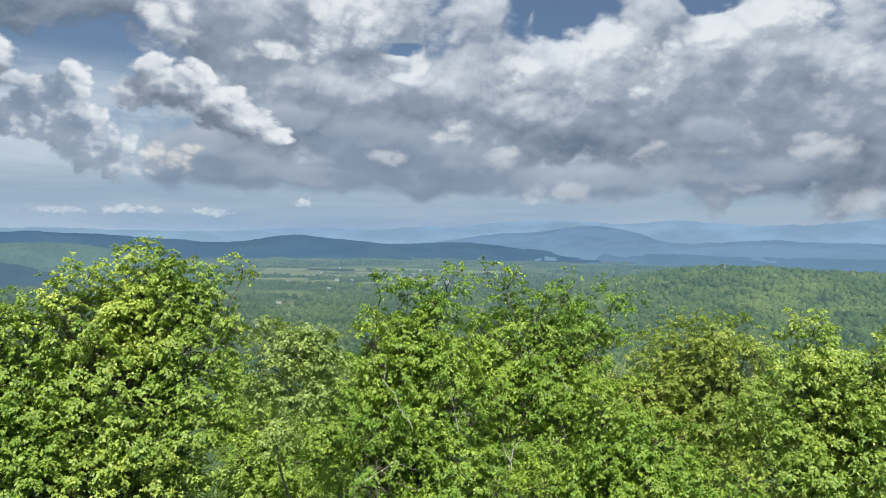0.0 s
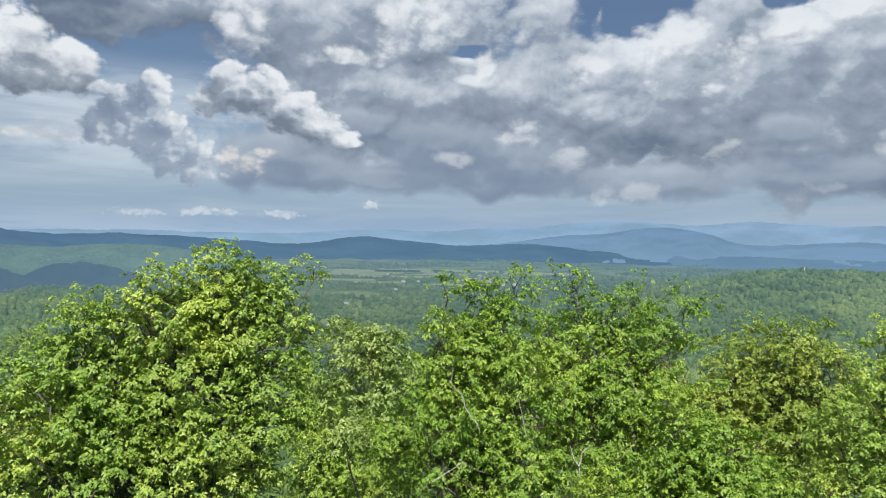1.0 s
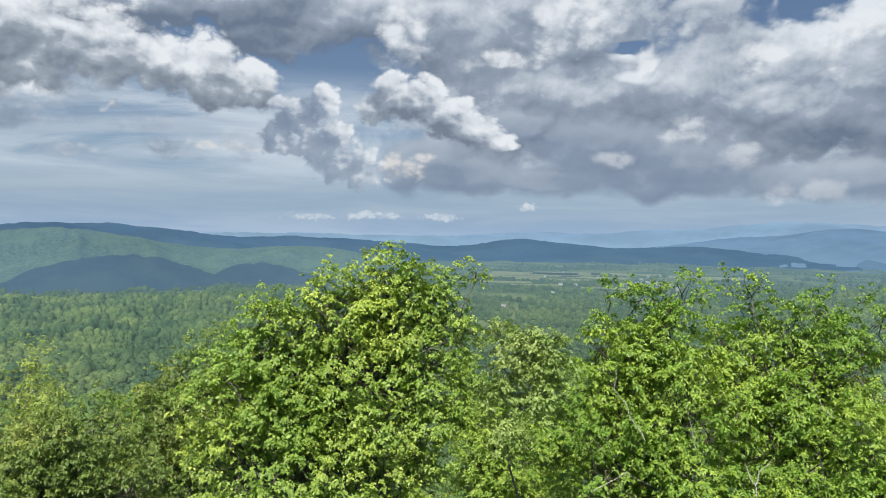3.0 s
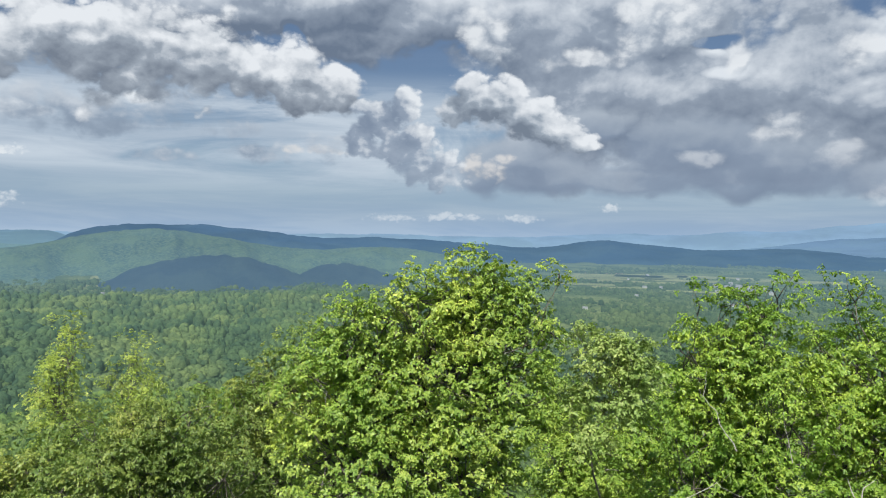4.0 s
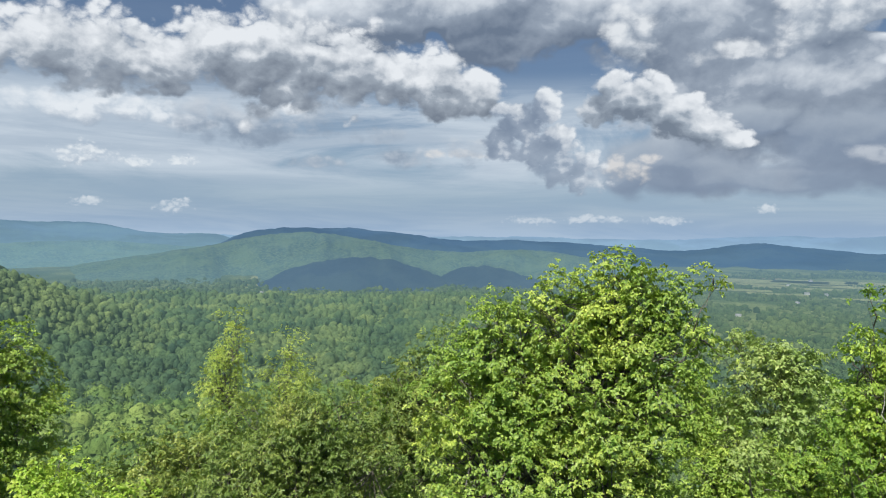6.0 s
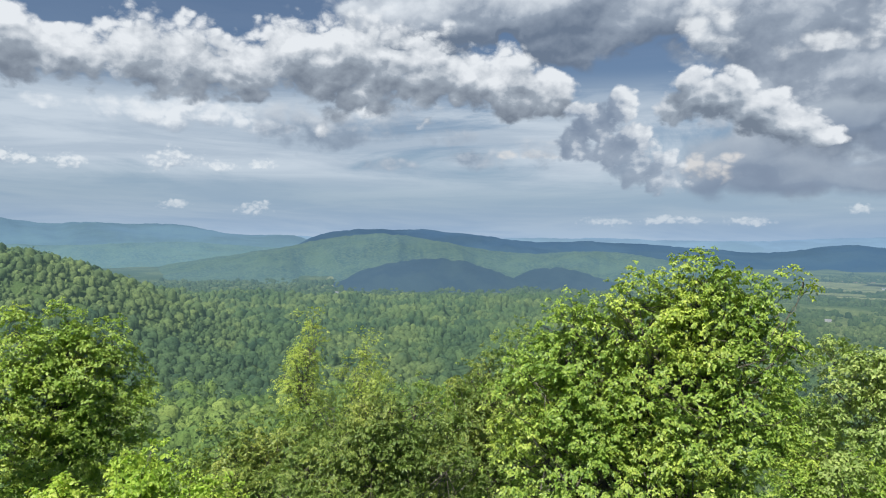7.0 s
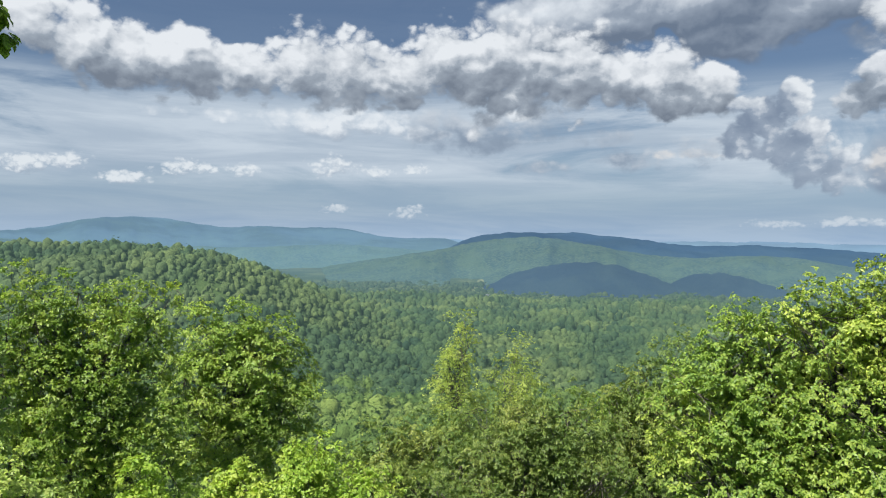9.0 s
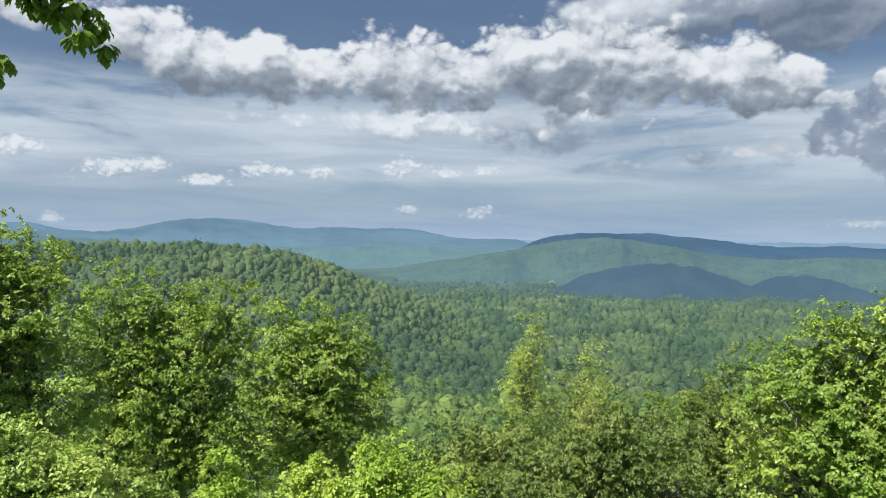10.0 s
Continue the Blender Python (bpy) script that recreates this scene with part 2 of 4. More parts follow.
def leaf_material(name, dark, light, tip, through_light=0.36, rough=0.42):
    """Leaves: each its own shade, lit through, with a waxy gloss."""
    dark, light, tip = ((r, g, b * 1.1) for r, g, b in (dark, light, tip))
    m, n, skin, out = material(name)
    pick = n.put("ShaderNodeNewGeometry").outputs["Random Per Island"]
    where = n.put("ShaderNodeTexCoord").outputs["Object"]
    patch = n.noise(where, 0.5, 3.0, 0.6)
    tone = n.mix(n.ramp(pick, 0.0, 1.0, smooth=False), dark, light)
    tone = n.mix(n.math("MULTIPLY", n.ramp(patch, 0.42, 0.68), n.ramp(pick, 0.2, 0.9, 0.3, 1.0)), tone, tip)
    tone = n.mix(n.ramp(n.noise(where, 22.0, 2.0), 0.3, 0.7, 0.0, 0.25), tone, dark)
    n.wire(tone, skin.inputs["Base Color"])
    skin.inputs["Roughness"].default_value = rough
    skin.inputs["Specular IOR Level"].default_value = 0.4
    glow = n.put("ShaderNodeBsdfTranslucent")
    n.wire(n.vec("MULTIPLY", tone, (1.1, 1.1, 0.8)), glow.inputs["Color"])
    both = n.put("ShaderNodeMixShader")
    both.inputs[0].default_value = through_light
    n.wire(skin.outputs[0], both.inputs[1]), n.wire(glow.outputs[0], both.inputs[2])
    n.wire(both.outputs[0], out.inputs["Surface"])
    return m


def bark_material(name, dark, light):
    m, n, skin, out = material(name)
    where = n.put("ShaderNodeTexCoord").outputs["Object"]
    grain = n.noise(n.vec("MULTIPLY", where, (9.0, 9.0, 1.6)), 1.0, 6.0, 0.65)
    blotch = n.noise(where, 1.7, 3.0, 0.5)
    tone = n.mix(n.ramp(grain, 0.3, 0.7), dark, light)
    tone = n.mix(n.ramp(blotch, 0.5, 0.75, 0.0, 0.6), tone, (0.36, 0.36, 0.32))
    n.wire(tone, skin.inputs["Base Color"])
    skin.inputs["Roughness"].default_value = 0.9
    bump = n.put("ShaderNodeBump")
    bump.inputs["Distance"].default_value = 0.02
    n.wire(grain, bump.inputs["Height"]), n.wire(bump.outputs[0], skin.inputs["Normal"])
    return m


def painted_haze(n, skin, out, where, tint=None, share=None):
    """Haze painted into distant land as surface glow: stronger with the distance from the outlook, or of one share for
    a far range.
    """
    haze_emit = n.put("ShaderNodeEmission")
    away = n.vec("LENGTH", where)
    n.wire(tint or n.mix(n.ramp(away, 700.0, 2600.0), (0.110, 0.185, 0.185), (0.118, 0.205, 0.275)), haze_emit.inputs["Color"])
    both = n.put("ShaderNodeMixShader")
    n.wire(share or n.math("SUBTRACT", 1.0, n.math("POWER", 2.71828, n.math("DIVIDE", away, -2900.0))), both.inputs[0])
    n.wire(skin.outputs[0], both.inputs[1]), n.wire(haze_emit.outputs[0], both.inputs[2])
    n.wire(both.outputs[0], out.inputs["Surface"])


def land_material(name, tones, scale, haze=None, far=0.0, bump=4.0):
    """Wooded land; far: the share of glow that paints haze over a distant range."""
    m, n, skin, out = material(name)
    where = n.put("ShaderNodeTexCoord").outputs["Object"]
    coarse = n.noise(where, scale, 5.0, 0.6, 0.3)
    fine = n.noise(where, scale * 14, 5.0, 0.65)
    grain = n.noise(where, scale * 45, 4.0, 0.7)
    tone = n.mix(n.ramp(n.math("MULTIPLY_ADD", fine, 0.5, coarse), 0.62, 0.86), tones[0], tones[1])
    tone = n.mix(n.ramp(n.math("MULTIPLY_ADD", coarse, -0.4, fine), 0.26, 0.44, 0.0, 0.8), tone, tones[2])
    # darker in the low spots of the fine bump
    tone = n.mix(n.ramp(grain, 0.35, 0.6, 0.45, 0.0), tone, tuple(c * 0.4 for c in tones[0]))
    n.wire(tone, skin.inputs["Base Color"])
    skin.inputs["Roughness"].default_value = 0.95
    skin.inputs["Specular IOR Level"].default_value = 0.1
    relief = n.put("ShaderNodeBump")
    relief.inputs["Distance"].default_value = bump
    relief.inputs["Strength"].default_value = 0.8
    n.wire(n.math("MULTIPLY_ADD", grain, 0.5, fine), relief.inputs["Height"]), n.wire(relief.outputs[0], skin.inputs["Normal"])
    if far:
        # sun patches and cloud shade painted into the haze glow, and paler mist low down
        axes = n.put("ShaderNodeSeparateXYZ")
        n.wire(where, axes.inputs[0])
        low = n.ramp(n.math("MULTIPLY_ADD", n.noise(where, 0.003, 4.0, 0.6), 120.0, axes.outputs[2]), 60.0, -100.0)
        sun_patches = n.ramp(n.noise(n.vec("MULTIPLY", where, (1.0, 1.0, 4.0)), 0.0022, 5.0, 0.6), 0.36, 0.66)
        tint = n.mix(sun_patches, tuple(c * 0.88 for c in haze), tuple(c * 1.08 for c in haze))
        painted_haze(n, skin, out, where, n.mix(n.math("MULTIPLY", low, 0.55), tint, (haze[0] * 1.3, haze[1] * 1.3, haze[2] * 1.18)), far)
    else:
        # nearer land gets its haze as glow too, by distance
        painted_haze(n, skin, out, where)
    return m


def wood_crowns(name, tones, grain=0.7):
    """Crowns of a distant wood: each tree and each leaf clump its own shade."""
    m, n, skin, out = material(name)
    pick = n.put("ShaderNodeNewGeometry").outputs["Random Per Island"]
    where = n.put("ShaderNodeTexCoord").outputs["Object"]
    stand = n.noise(where, 0.022, 4.0, 0.65)
    patch = n.noise(where, 0.0075, 4.0, 0.62, 0.6)
    clump = n.noise(where, grain, 3.0, 0.65)
    tone = n.mix(n.ramp(n.math("MULTIPLY_ADD", stand, 2.0, n.math("MULTIPLY", pick, 0.30)), 0.82, 1.48, smooth=False), tones[0], tones[1])
    tone = n.mix(n.math("MULTIPLY", n.ramp(patch, 0.47, 0.62), n.ramp(pick, 0.0, 1.0, 0.5, 1.0)), tone, tones[2])
    # shaded gaps between leaf clumps, painted dark where the bump is low
    tone = n.mix(n.ramp(clump, 0.36, 0.52, 0.5, 0.0), tone, tuple(c * 0.5 for c in tones[0]))
    n.wire(tone, skin.inputs["Base Color"])
    bump = n.put("ShaderNodeBump")
    bump.inputs["Distance"].default_value = 0.5 / grain
    n.wire(clump, bump.inputs["Height"]), n.wire(bump.outputs[0], skin.inputs["Normal"])
    skin.inputs["Roughness"].default_value = 0.8
    skin.inputs["Specular IOR Level"].default_value = 0.2
    # distance haze over the crowns, added as emission
    painted_haze(n, skin, out, where)
    return m


def plain_material(name, color, rough=0.7, spots=0.15):
    m, n, skin, out = material(name)
    where = n.put("ShaderNodeTexCoord").outputs["Object"]
    stain = n.noise(where, 0.8, 5.0, 0.6)
    n.wire(n.mix(n.ramp(stain, 0.4, 0.75, 0.0, spots * 2), color, tuple(c * 0.6 for c in color)), skin.inputs["Base Color"])
    skin.inputs["Roughness"].default_value = rough
    # buildings take the same painted haze as the land round them
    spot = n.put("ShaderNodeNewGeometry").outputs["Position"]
    painted_haze(n, skin, out, spot)
    return m


MAPLE = leaf_material("maple_leaves", (0.15, 0.275, 0.048), (0.39, 0.52, 0.082), (0.63, 0.71, 0.135))
PALE = leaf_material("pale_leaves", (0.20, 0.31, 0.075), (0.37, 0.48, 0.13), (0.54, 0.61, 0.19))
HICKORY = leaf_material("hickory_leaves", (0.12, 0.245, 0.034), (0.30, 0.455, 0.058), (0.50, 0.62, 0.09))
OLIVE = leaf_material("olive_oak_leaves", (0.105, 0.19, 0.04), (0.26, 0.355, 0.07), (0.45, 0.495, 0.11))
OAK = leaf_material("oak_leaves", (0.19, 0.32, 0.055), (0.40, 0.54, 0.09), (0.58, 0.66, 0.14))
BRONZE = leaf_material("bronze_oak_leaves", (0.17, 0.27, 0.045), (0.37, 0.47, 0.075), (0.56, 0.60, 0.12))
LIME = leaf_material("lime_leaves", (0.30, 0.45, 0.09), (0.52, 0.64, 0.15), (0.68, 0.75, 0.23))
DEEP = leaf_material("deep_oak_leaves", (0.15, 0.27, 0.04), (0.34, 0.48, 0.07), (0.56, 0.66, 0.12))
BIRCH = leaf_material("birch_leaves", (0.26, 0.37, 0.06), (0.46, 0.56, 0.10), (0.62, 0.67, 0.15))
FRESH = leaf_material("fresh_leaves", (0.25, 0.42, 0.05), (0.44, 0.58, 0.08), (0.62, 0.70, 0.13))
BARK = bark_material("grey_bark", (0.09, 0.08, 0.068), (0.27, 0.245, 0.21))
TWIG = bark_material("twig_bark", (0.045, 0.04, 0.03), (0.12, 0.105, 0.08))
PALE_BARK = bark_material("pale_dead_bark", (0.24, 0.22, 0.19), (0.46, 0.43, 0.38))
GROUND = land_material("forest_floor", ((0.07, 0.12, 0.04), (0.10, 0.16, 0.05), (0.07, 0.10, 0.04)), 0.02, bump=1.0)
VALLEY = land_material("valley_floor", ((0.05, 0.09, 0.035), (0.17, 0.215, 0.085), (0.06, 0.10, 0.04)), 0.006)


# ---- making meshes ----
def at(az, el, d):
    """The place d metres off, az degrees to the left of the first view and el above the horizon."""
    a, e = radians(az), radians(el)
    x, y, z = eye_at(min(max(az, 0), 60))
    return Vector((x - math.sin(a) * math.cos(e) * d, y + math.cos(a) * math.cos(e) * d, z + math.sin(e) * d))


def solid(name, verts, faces, mat, smooth=False):
    """A mesh from arrays: verts (n, 3), faces (m, 3 or 4)."""
    mesh = bpy.data.meshes.new(name)
    verts, faces = np.asarray(verts, np.float32), np.asarray(faces, np.int32)
    m, k = faces.shape
    mesh.vertices.add(len(verts))
    mesh.vertices.foreach_set("co", verts.ravel())
    mesh.loops.add(m * k)
    mesh.loops.foreach_set("vertex_index", faces.ravel())
    mesh.polygons.add(m)
    mesh.polygons.foreach_set("loop_start", np.arange(0, m * k, k, dtype=np.int32))
    if smooth:
        mesh.polygons.foreach_set("use_smooth", np.ones(m, bool))
    mesh.materials.append(mat)
    mesh.update(calc_edges=True)
    return mesh


def part(name, mesh, parent, label=""):
    ob = new(name, mesh)
    ob.parent = parent
    return tagged(ob, label)


def grid_faces(rows, cols):
    i = np.arange(rows - 1)[:, None] * cols + np.arange(cols - 1)[None, :]
    return np.stack([i, i + 1, i + cols + 1, i + cols], -1).reshape(-1, 4)


def value_noise(x, y, seed=0):
    """Smooth noise on arrays, from -1 to 1."""
    def cell(i, j):
        h = np.sin(i * 127.1 + j * 311.7 + seed * 74.7) * 43758.5453
        return (h - np.floor(h)) * 2 - 1
    i, j = np.floor(x), np.floor(y)
    f, g = x - i, y - j
    f, g = f * f * (3 - 2 * f), g * g * (3 - 2 * g)
    return (cell(i, j) * (1 - f) + cell(i + 1, j) * f) * (1 - g) + (cell(i, j + 1) * (1 - f) + cell(i + 1, j + 1) * f) * g


def fractal(x, y, seed=0, octaves=4):
    return sum(value_noise(x * 2 ** k, y * 2 ** k, seed + k) / 2 ** k for k in range(octaves)) / 1.6


def step(x, lo, hi):
    s = np.clip((x - lo) / (hi - lo), 0, 1)
    return s * s * (3 - 2 * s)


# ---- land ----
def land(az, r):
    """Height of the ground over azimuth (degrees to the left) and distance, on arrays."""
    fall = -112 * (1 - np.exp(-r / 180.0))
    open_valley = step(az, 36, 14) * step(r, 350, 900)
    floor = fall - 28 * open_valley - 30 * step(r, 1180, 1420)
    floor = np.maximum(floor, -141)
    # the wooded hill on the one side
    crest = 79 * step(az, 57, 76.5) * (1 - 0.10 * step(az, 80, 92)) + 8 * step(az, 48, 62)
    hill = crest * np.exp(-((r - 800) / 270) ** 2)
    # the low hill on the other side
    swell = 76 * step(az, -4, -22) * (1 - 0.02 * step(az, -24, -33)) * np.exp(-((r - 1400) / 300) ** 2)
    x, y = -np.sin(np.radians(az)) * r, np.cos(np.radians(az)) * r
    rough = fractal(x / 110, y / 110, 3) * np.clip((r - 40) / 400, 0, 1) * 7
    roll = 17 * fractal(x / 260, y / 260, 11, 3) * step(r, 250, 520) * (1 - step(r, 1150, 1400)) * step(az, 24, 40)
    return floor + hill + swell + roll + rough * (1 - 0.8 * step(r, 1250, 1500))


def ground():
    az = np.concatenate([np.linspace(-180, -44, 24, endpoint=False), np.linspace(-44, 104, 200, endpoint=False), np.linspace(104, 180, 14)])
    r = np.concatenate([[0.01], np.geomspace(1, 4950, 130)])
    a, d = np.meshgrid(az, r)
    verts = np.stack([-np.sin(np.radians(a)) * d, np.cos(np.radians(a)) * d, land(a, d)], -1)
    verts[:, -1] = verts[:, 0]
    ob = new("ground", solid("ground", verts.reshape(-1, 3), grid_faces(len(r), len(az))[:, ::-1], GROUND, True))
    tagged(ob, "steep wooded hillside falling away to a wide valley", "ground", kind="structure")


ground()


# ---- distant woods ----
def crown_template(rng, tris, spread):
    """One far crown of unit size: a lumpy core and loose leaf clumps round it."""
    # two rings and a top: a dome of 15 faces
    a = np.arange(5) * 2 * np.pi / 5
    v = np.concatenate([[(0, 0, 1.0)], np.stack([0.86 * np.cos(a), 0.86 * np.sin(a), a * 0 + 0.52], -1), np.stack([np.cos(a + 0.63), np.sin(a + 0.63), a * 0 - 0.75], -1)])
    k, j = np.arange(5), (np.arange(5) + 1) % 5
    f = np.concatenate([np.stack([0 * k, 1 + k, 1 + j], -1), np.stack([1 + k, 6 + k, 1 + j], -1), np.stack([1 + j, 6 + k, 6 + j], -1)])
    v = v * (0.62 + 0.28 * rng.random((len(v), 1)))
    n = rng.normal(size=(tris, 3))
    n /= np.linalg.norm(n, axis=1)[:, None]
    n[:, 2] = np.where(n[:, 2] < -0.3, -n[:, 2], n[:, 2])
    c = n * (0.68 + 0.36 * rng.random((tris, 1))) * (1, 1, 1.15)
    side = np.cross(n, rng.normal(size=(tris, 3)))
    side /= np.linalg.norm(side, axis=1)[:, None]
    other = np.cross(n, side)
    e = (rng.normal(size=(tris, 3, 1)) * side[:, None] + rng.normal(size=(tris, 3, 1)) * other[:, None] + 0.45 * rng.normal(size=(tris, 3, 1)) * n[:, None]) * spread
    leaf = (c[:, None] + e).reshape(-1, 3)
    return np.concatenate([v, leaf]), np.concatenate([f, len(v) + np.arange(tris * 3).reshape(-1, 3)])


def scatter(n, places, high, wide, tall, rng, tris):
    """n crowns, of ten shapes, set at places: verts, faces."""
    kinds = [crown_template(rng, tris, 0.10 if tris > 150 else 0.13 if tris > 45 else 0.17 if tris > 5 else 0.22) for _ in range(10)]
    kind = rng.integers(0, 10, n)
    verts, faces, count = [], [], 0
    for k, (v, f) in enumerate(kinds):
        mine = np.where(kind == k)[0]
        if not len(mine):
            continue
        turn = rng.uniform(0, 6.28, len(mine))
        c, s = np.cos(turn)[:, None], np.sin(turn)[:, None]
        w, t, p = wide[mine][:, None], tall[mine][:, None], places[mine]
        out = np.stack([(v[:, 0] * c - v[:, 1] * s) * w + p[:, :1], (v[:, 0] * s + v[:, 1] * c) * w + p[:, 1:2], v[:, 2] * t + p[:, 2:] + high[mine][:, None]], -1)
        verts.append(out.reshape(-1, 3))
        faces.append((f[None] + (count + np.arange(len(mine)) * len(v))[:, None, None]).reshape(-1, 3))
        count += out.shape[0] * out.shape[1]
    return np.concatenate(verts), np.concatenate(faces)


def ridge(label, az0, az1, dist, depth, base, spacing, first, heights, mat, seed=0, relief=0.25, ends=5.0, rough=0.06):
    """A far ridge: a crest at the elevation base plus rises spaced evenly from the azimuth first, with spurs on its near face."""
    a = np.linspace(az0, az1, int((az1 - az0) * 7))
    el = base + sum(h * np.exp(-((a - first - k * spacing) / (0.8 * spacing)) ** 2) for k, h in enumerate(heights))
    el = el + rough * fractal(a / 1.6, a * 0 + seed, seed) + (0.02 + 0.25 * rough) * fractal(a * 2.5, a * 0, seed + 5, 3)
    s = np.linspace(0, 1.35, 20)
    A, S = np.meshgrid(a, s)
    E = np.meshgrid(el, s)[0]
    low = -142.0 - EYE
    crest = low + (dist * np.tan(np.radians(E)) - low) * step(A, az0, az0 + ends) * step(A, az1, az1 - ends)
    rise = np.where(S < 1, 0.5 - 0.5 * np.cos(np.pi * np.clip(S, 0, 1)), 1 - (S - 1) * 1.5)
    rise = rise + relief * fractal(A / 2.2, S * 2.5, seed + 9, 5) * np.sin(np.pi * np.clip(S, 0, 1))
    R = dist - depth * (1 - S) + depth * 0.25 * fractal(A / 4, S, seed + 2, 2) * np.sin(np.pi * np.clip(S, 0, 1))
    R = np.minimum(R, 4940)
    verts = np.stack([-np.sin(np.radians(A)) * R, np.cos(np.radians(A)) * R, low + (crest - low) * rise + EYE], -1).reshape(-1, 3)
    return tagged(new("backdrop", solid("backdrop", verts, grid_faces(len(s), len(a))[:, ::-1], mat, True)), label, "mountain ridge", kind="structure")


WOODED = ((0.04, 0.08, 0.03), (0.08, 0.14, 0.045), (0.025, 0.05, 0.02))
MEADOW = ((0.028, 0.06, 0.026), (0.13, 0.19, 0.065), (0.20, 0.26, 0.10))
# woods darkened for cloud shadow: the shade is put into these tones
SHADED_WOODED = ((0.008, 0.018, 0.012), (0.045, 0.068, 0.036), (0.02, 0.034, 0.02))
# every range glows in its own haze colour, painted in by share
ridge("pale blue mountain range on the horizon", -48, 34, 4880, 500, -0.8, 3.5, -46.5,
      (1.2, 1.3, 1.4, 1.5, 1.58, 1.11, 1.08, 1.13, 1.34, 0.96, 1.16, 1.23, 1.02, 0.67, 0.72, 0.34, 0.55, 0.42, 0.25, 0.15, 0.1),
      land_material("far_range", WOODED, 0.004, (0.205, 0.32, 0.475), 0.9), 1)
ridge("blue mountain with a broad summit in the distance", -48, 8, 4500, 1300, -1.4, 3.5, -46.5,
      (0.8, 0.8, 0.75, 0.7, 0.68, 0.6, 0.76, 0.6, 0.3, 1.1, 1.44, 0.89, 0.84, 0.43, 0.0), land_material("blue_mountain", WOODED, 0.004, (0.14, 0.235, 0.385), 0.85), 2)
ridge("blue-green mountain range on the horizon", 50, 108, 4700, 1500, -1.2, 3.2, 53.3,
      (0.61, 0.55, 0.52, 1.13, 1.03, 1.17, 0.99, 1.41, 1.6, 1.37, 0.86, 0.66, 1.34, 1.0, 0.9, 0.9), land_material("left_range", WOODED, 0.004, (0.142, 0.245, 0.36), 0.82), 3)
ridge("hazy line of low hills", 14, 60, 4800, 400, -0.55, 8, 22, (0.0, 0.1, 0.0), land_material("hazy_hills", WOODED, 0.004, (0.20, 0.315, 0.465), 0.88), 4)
# the cloud shadow on this ridge is only its darker tones and haze
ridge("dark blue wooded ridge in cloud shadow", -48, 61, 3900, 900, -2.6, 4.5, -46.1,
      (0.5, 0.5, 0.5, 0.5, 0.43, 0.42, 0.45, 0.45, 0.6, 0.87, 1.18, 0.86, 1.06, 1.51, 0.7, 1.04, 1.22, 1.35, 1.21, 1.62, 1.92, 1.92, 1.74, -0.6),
      land_material("shaded_ridge", SHADED_WOODED, 0.004, (0.075, 0.15, 0.262), 0.76), 5)
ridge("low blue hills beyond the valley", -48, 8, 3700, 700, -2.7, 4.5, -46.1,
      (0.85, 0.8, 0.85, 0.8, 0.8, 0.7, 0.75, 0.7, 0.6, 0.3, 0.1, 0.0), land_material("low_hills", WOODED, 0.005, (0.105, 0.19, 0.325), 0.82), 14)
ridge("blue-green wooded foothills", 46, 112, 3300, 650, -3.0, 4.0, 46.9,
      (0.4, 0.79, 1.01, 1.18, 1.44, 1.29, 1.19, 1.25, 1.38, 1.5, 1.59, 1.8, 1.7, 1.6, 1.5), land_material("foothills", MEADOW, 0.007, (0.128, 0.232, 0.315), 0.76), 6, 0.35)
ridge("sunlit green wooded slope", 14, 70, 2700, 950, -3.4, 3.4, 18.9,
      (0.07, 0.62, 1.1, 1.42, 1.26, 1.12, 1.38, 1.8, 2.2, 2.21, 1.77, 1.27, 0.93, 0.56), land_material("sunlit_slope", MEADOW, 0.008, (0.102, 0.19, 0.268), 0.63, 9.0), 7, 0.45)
# nothing shades these two hills; colour and glow are darkened instead
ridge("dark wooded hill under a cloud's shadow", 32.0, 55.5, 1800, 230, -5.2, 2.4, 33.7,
      (0.1, 0.86, 1.5, 1.96, 2.1, 2.03, 1.69, 0.82), land_material("shaded_hill", SHADED_WOODED, 0.010, (0.078, 0.140, 0.220), 0.74, 8.0), 8, 0.3, 3.0, 0.22)
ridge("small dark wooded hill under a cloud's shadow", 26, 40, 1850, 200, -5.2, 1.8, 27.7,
      (0.6, 1.1, 1.61, 1.73, 1.57, 1.02), land_material("shaded_knoll", SHADED_WOODED, 0.010, (0.080, 0.143, 0.224), 0.74, 8.0), 10, 0.3, 3.0, 0.18)


def valley(az0, az1, r0, r1, columns):
    """The land beyond the near woods, a hand above the ground sheet."""
    az, r = np.linspace(az0, az1, columns), np.geomspace(r0, r1, 60)
    a, d = np.meshgrid(az, r)
    z = np.maximum(land(a, d) + 1.0, -139.0)
    verts = np.stack([-np.sin(np.radians(a)) * d, np.cos(np.radians(a)) * d, z], -1).reshape(-1, 3)
    ob = new("backdrop", solid("backdrop", verts, grid_faces(len(r), len(az))[:, ::-1], VALLEY, True))
    tagged(ob, "hazy valley floor with woods and fields", "valley", kind="structure")


valley(-48, 36, 820, 4930, 170)
valley(36, 108, 1350, 4930, 130)

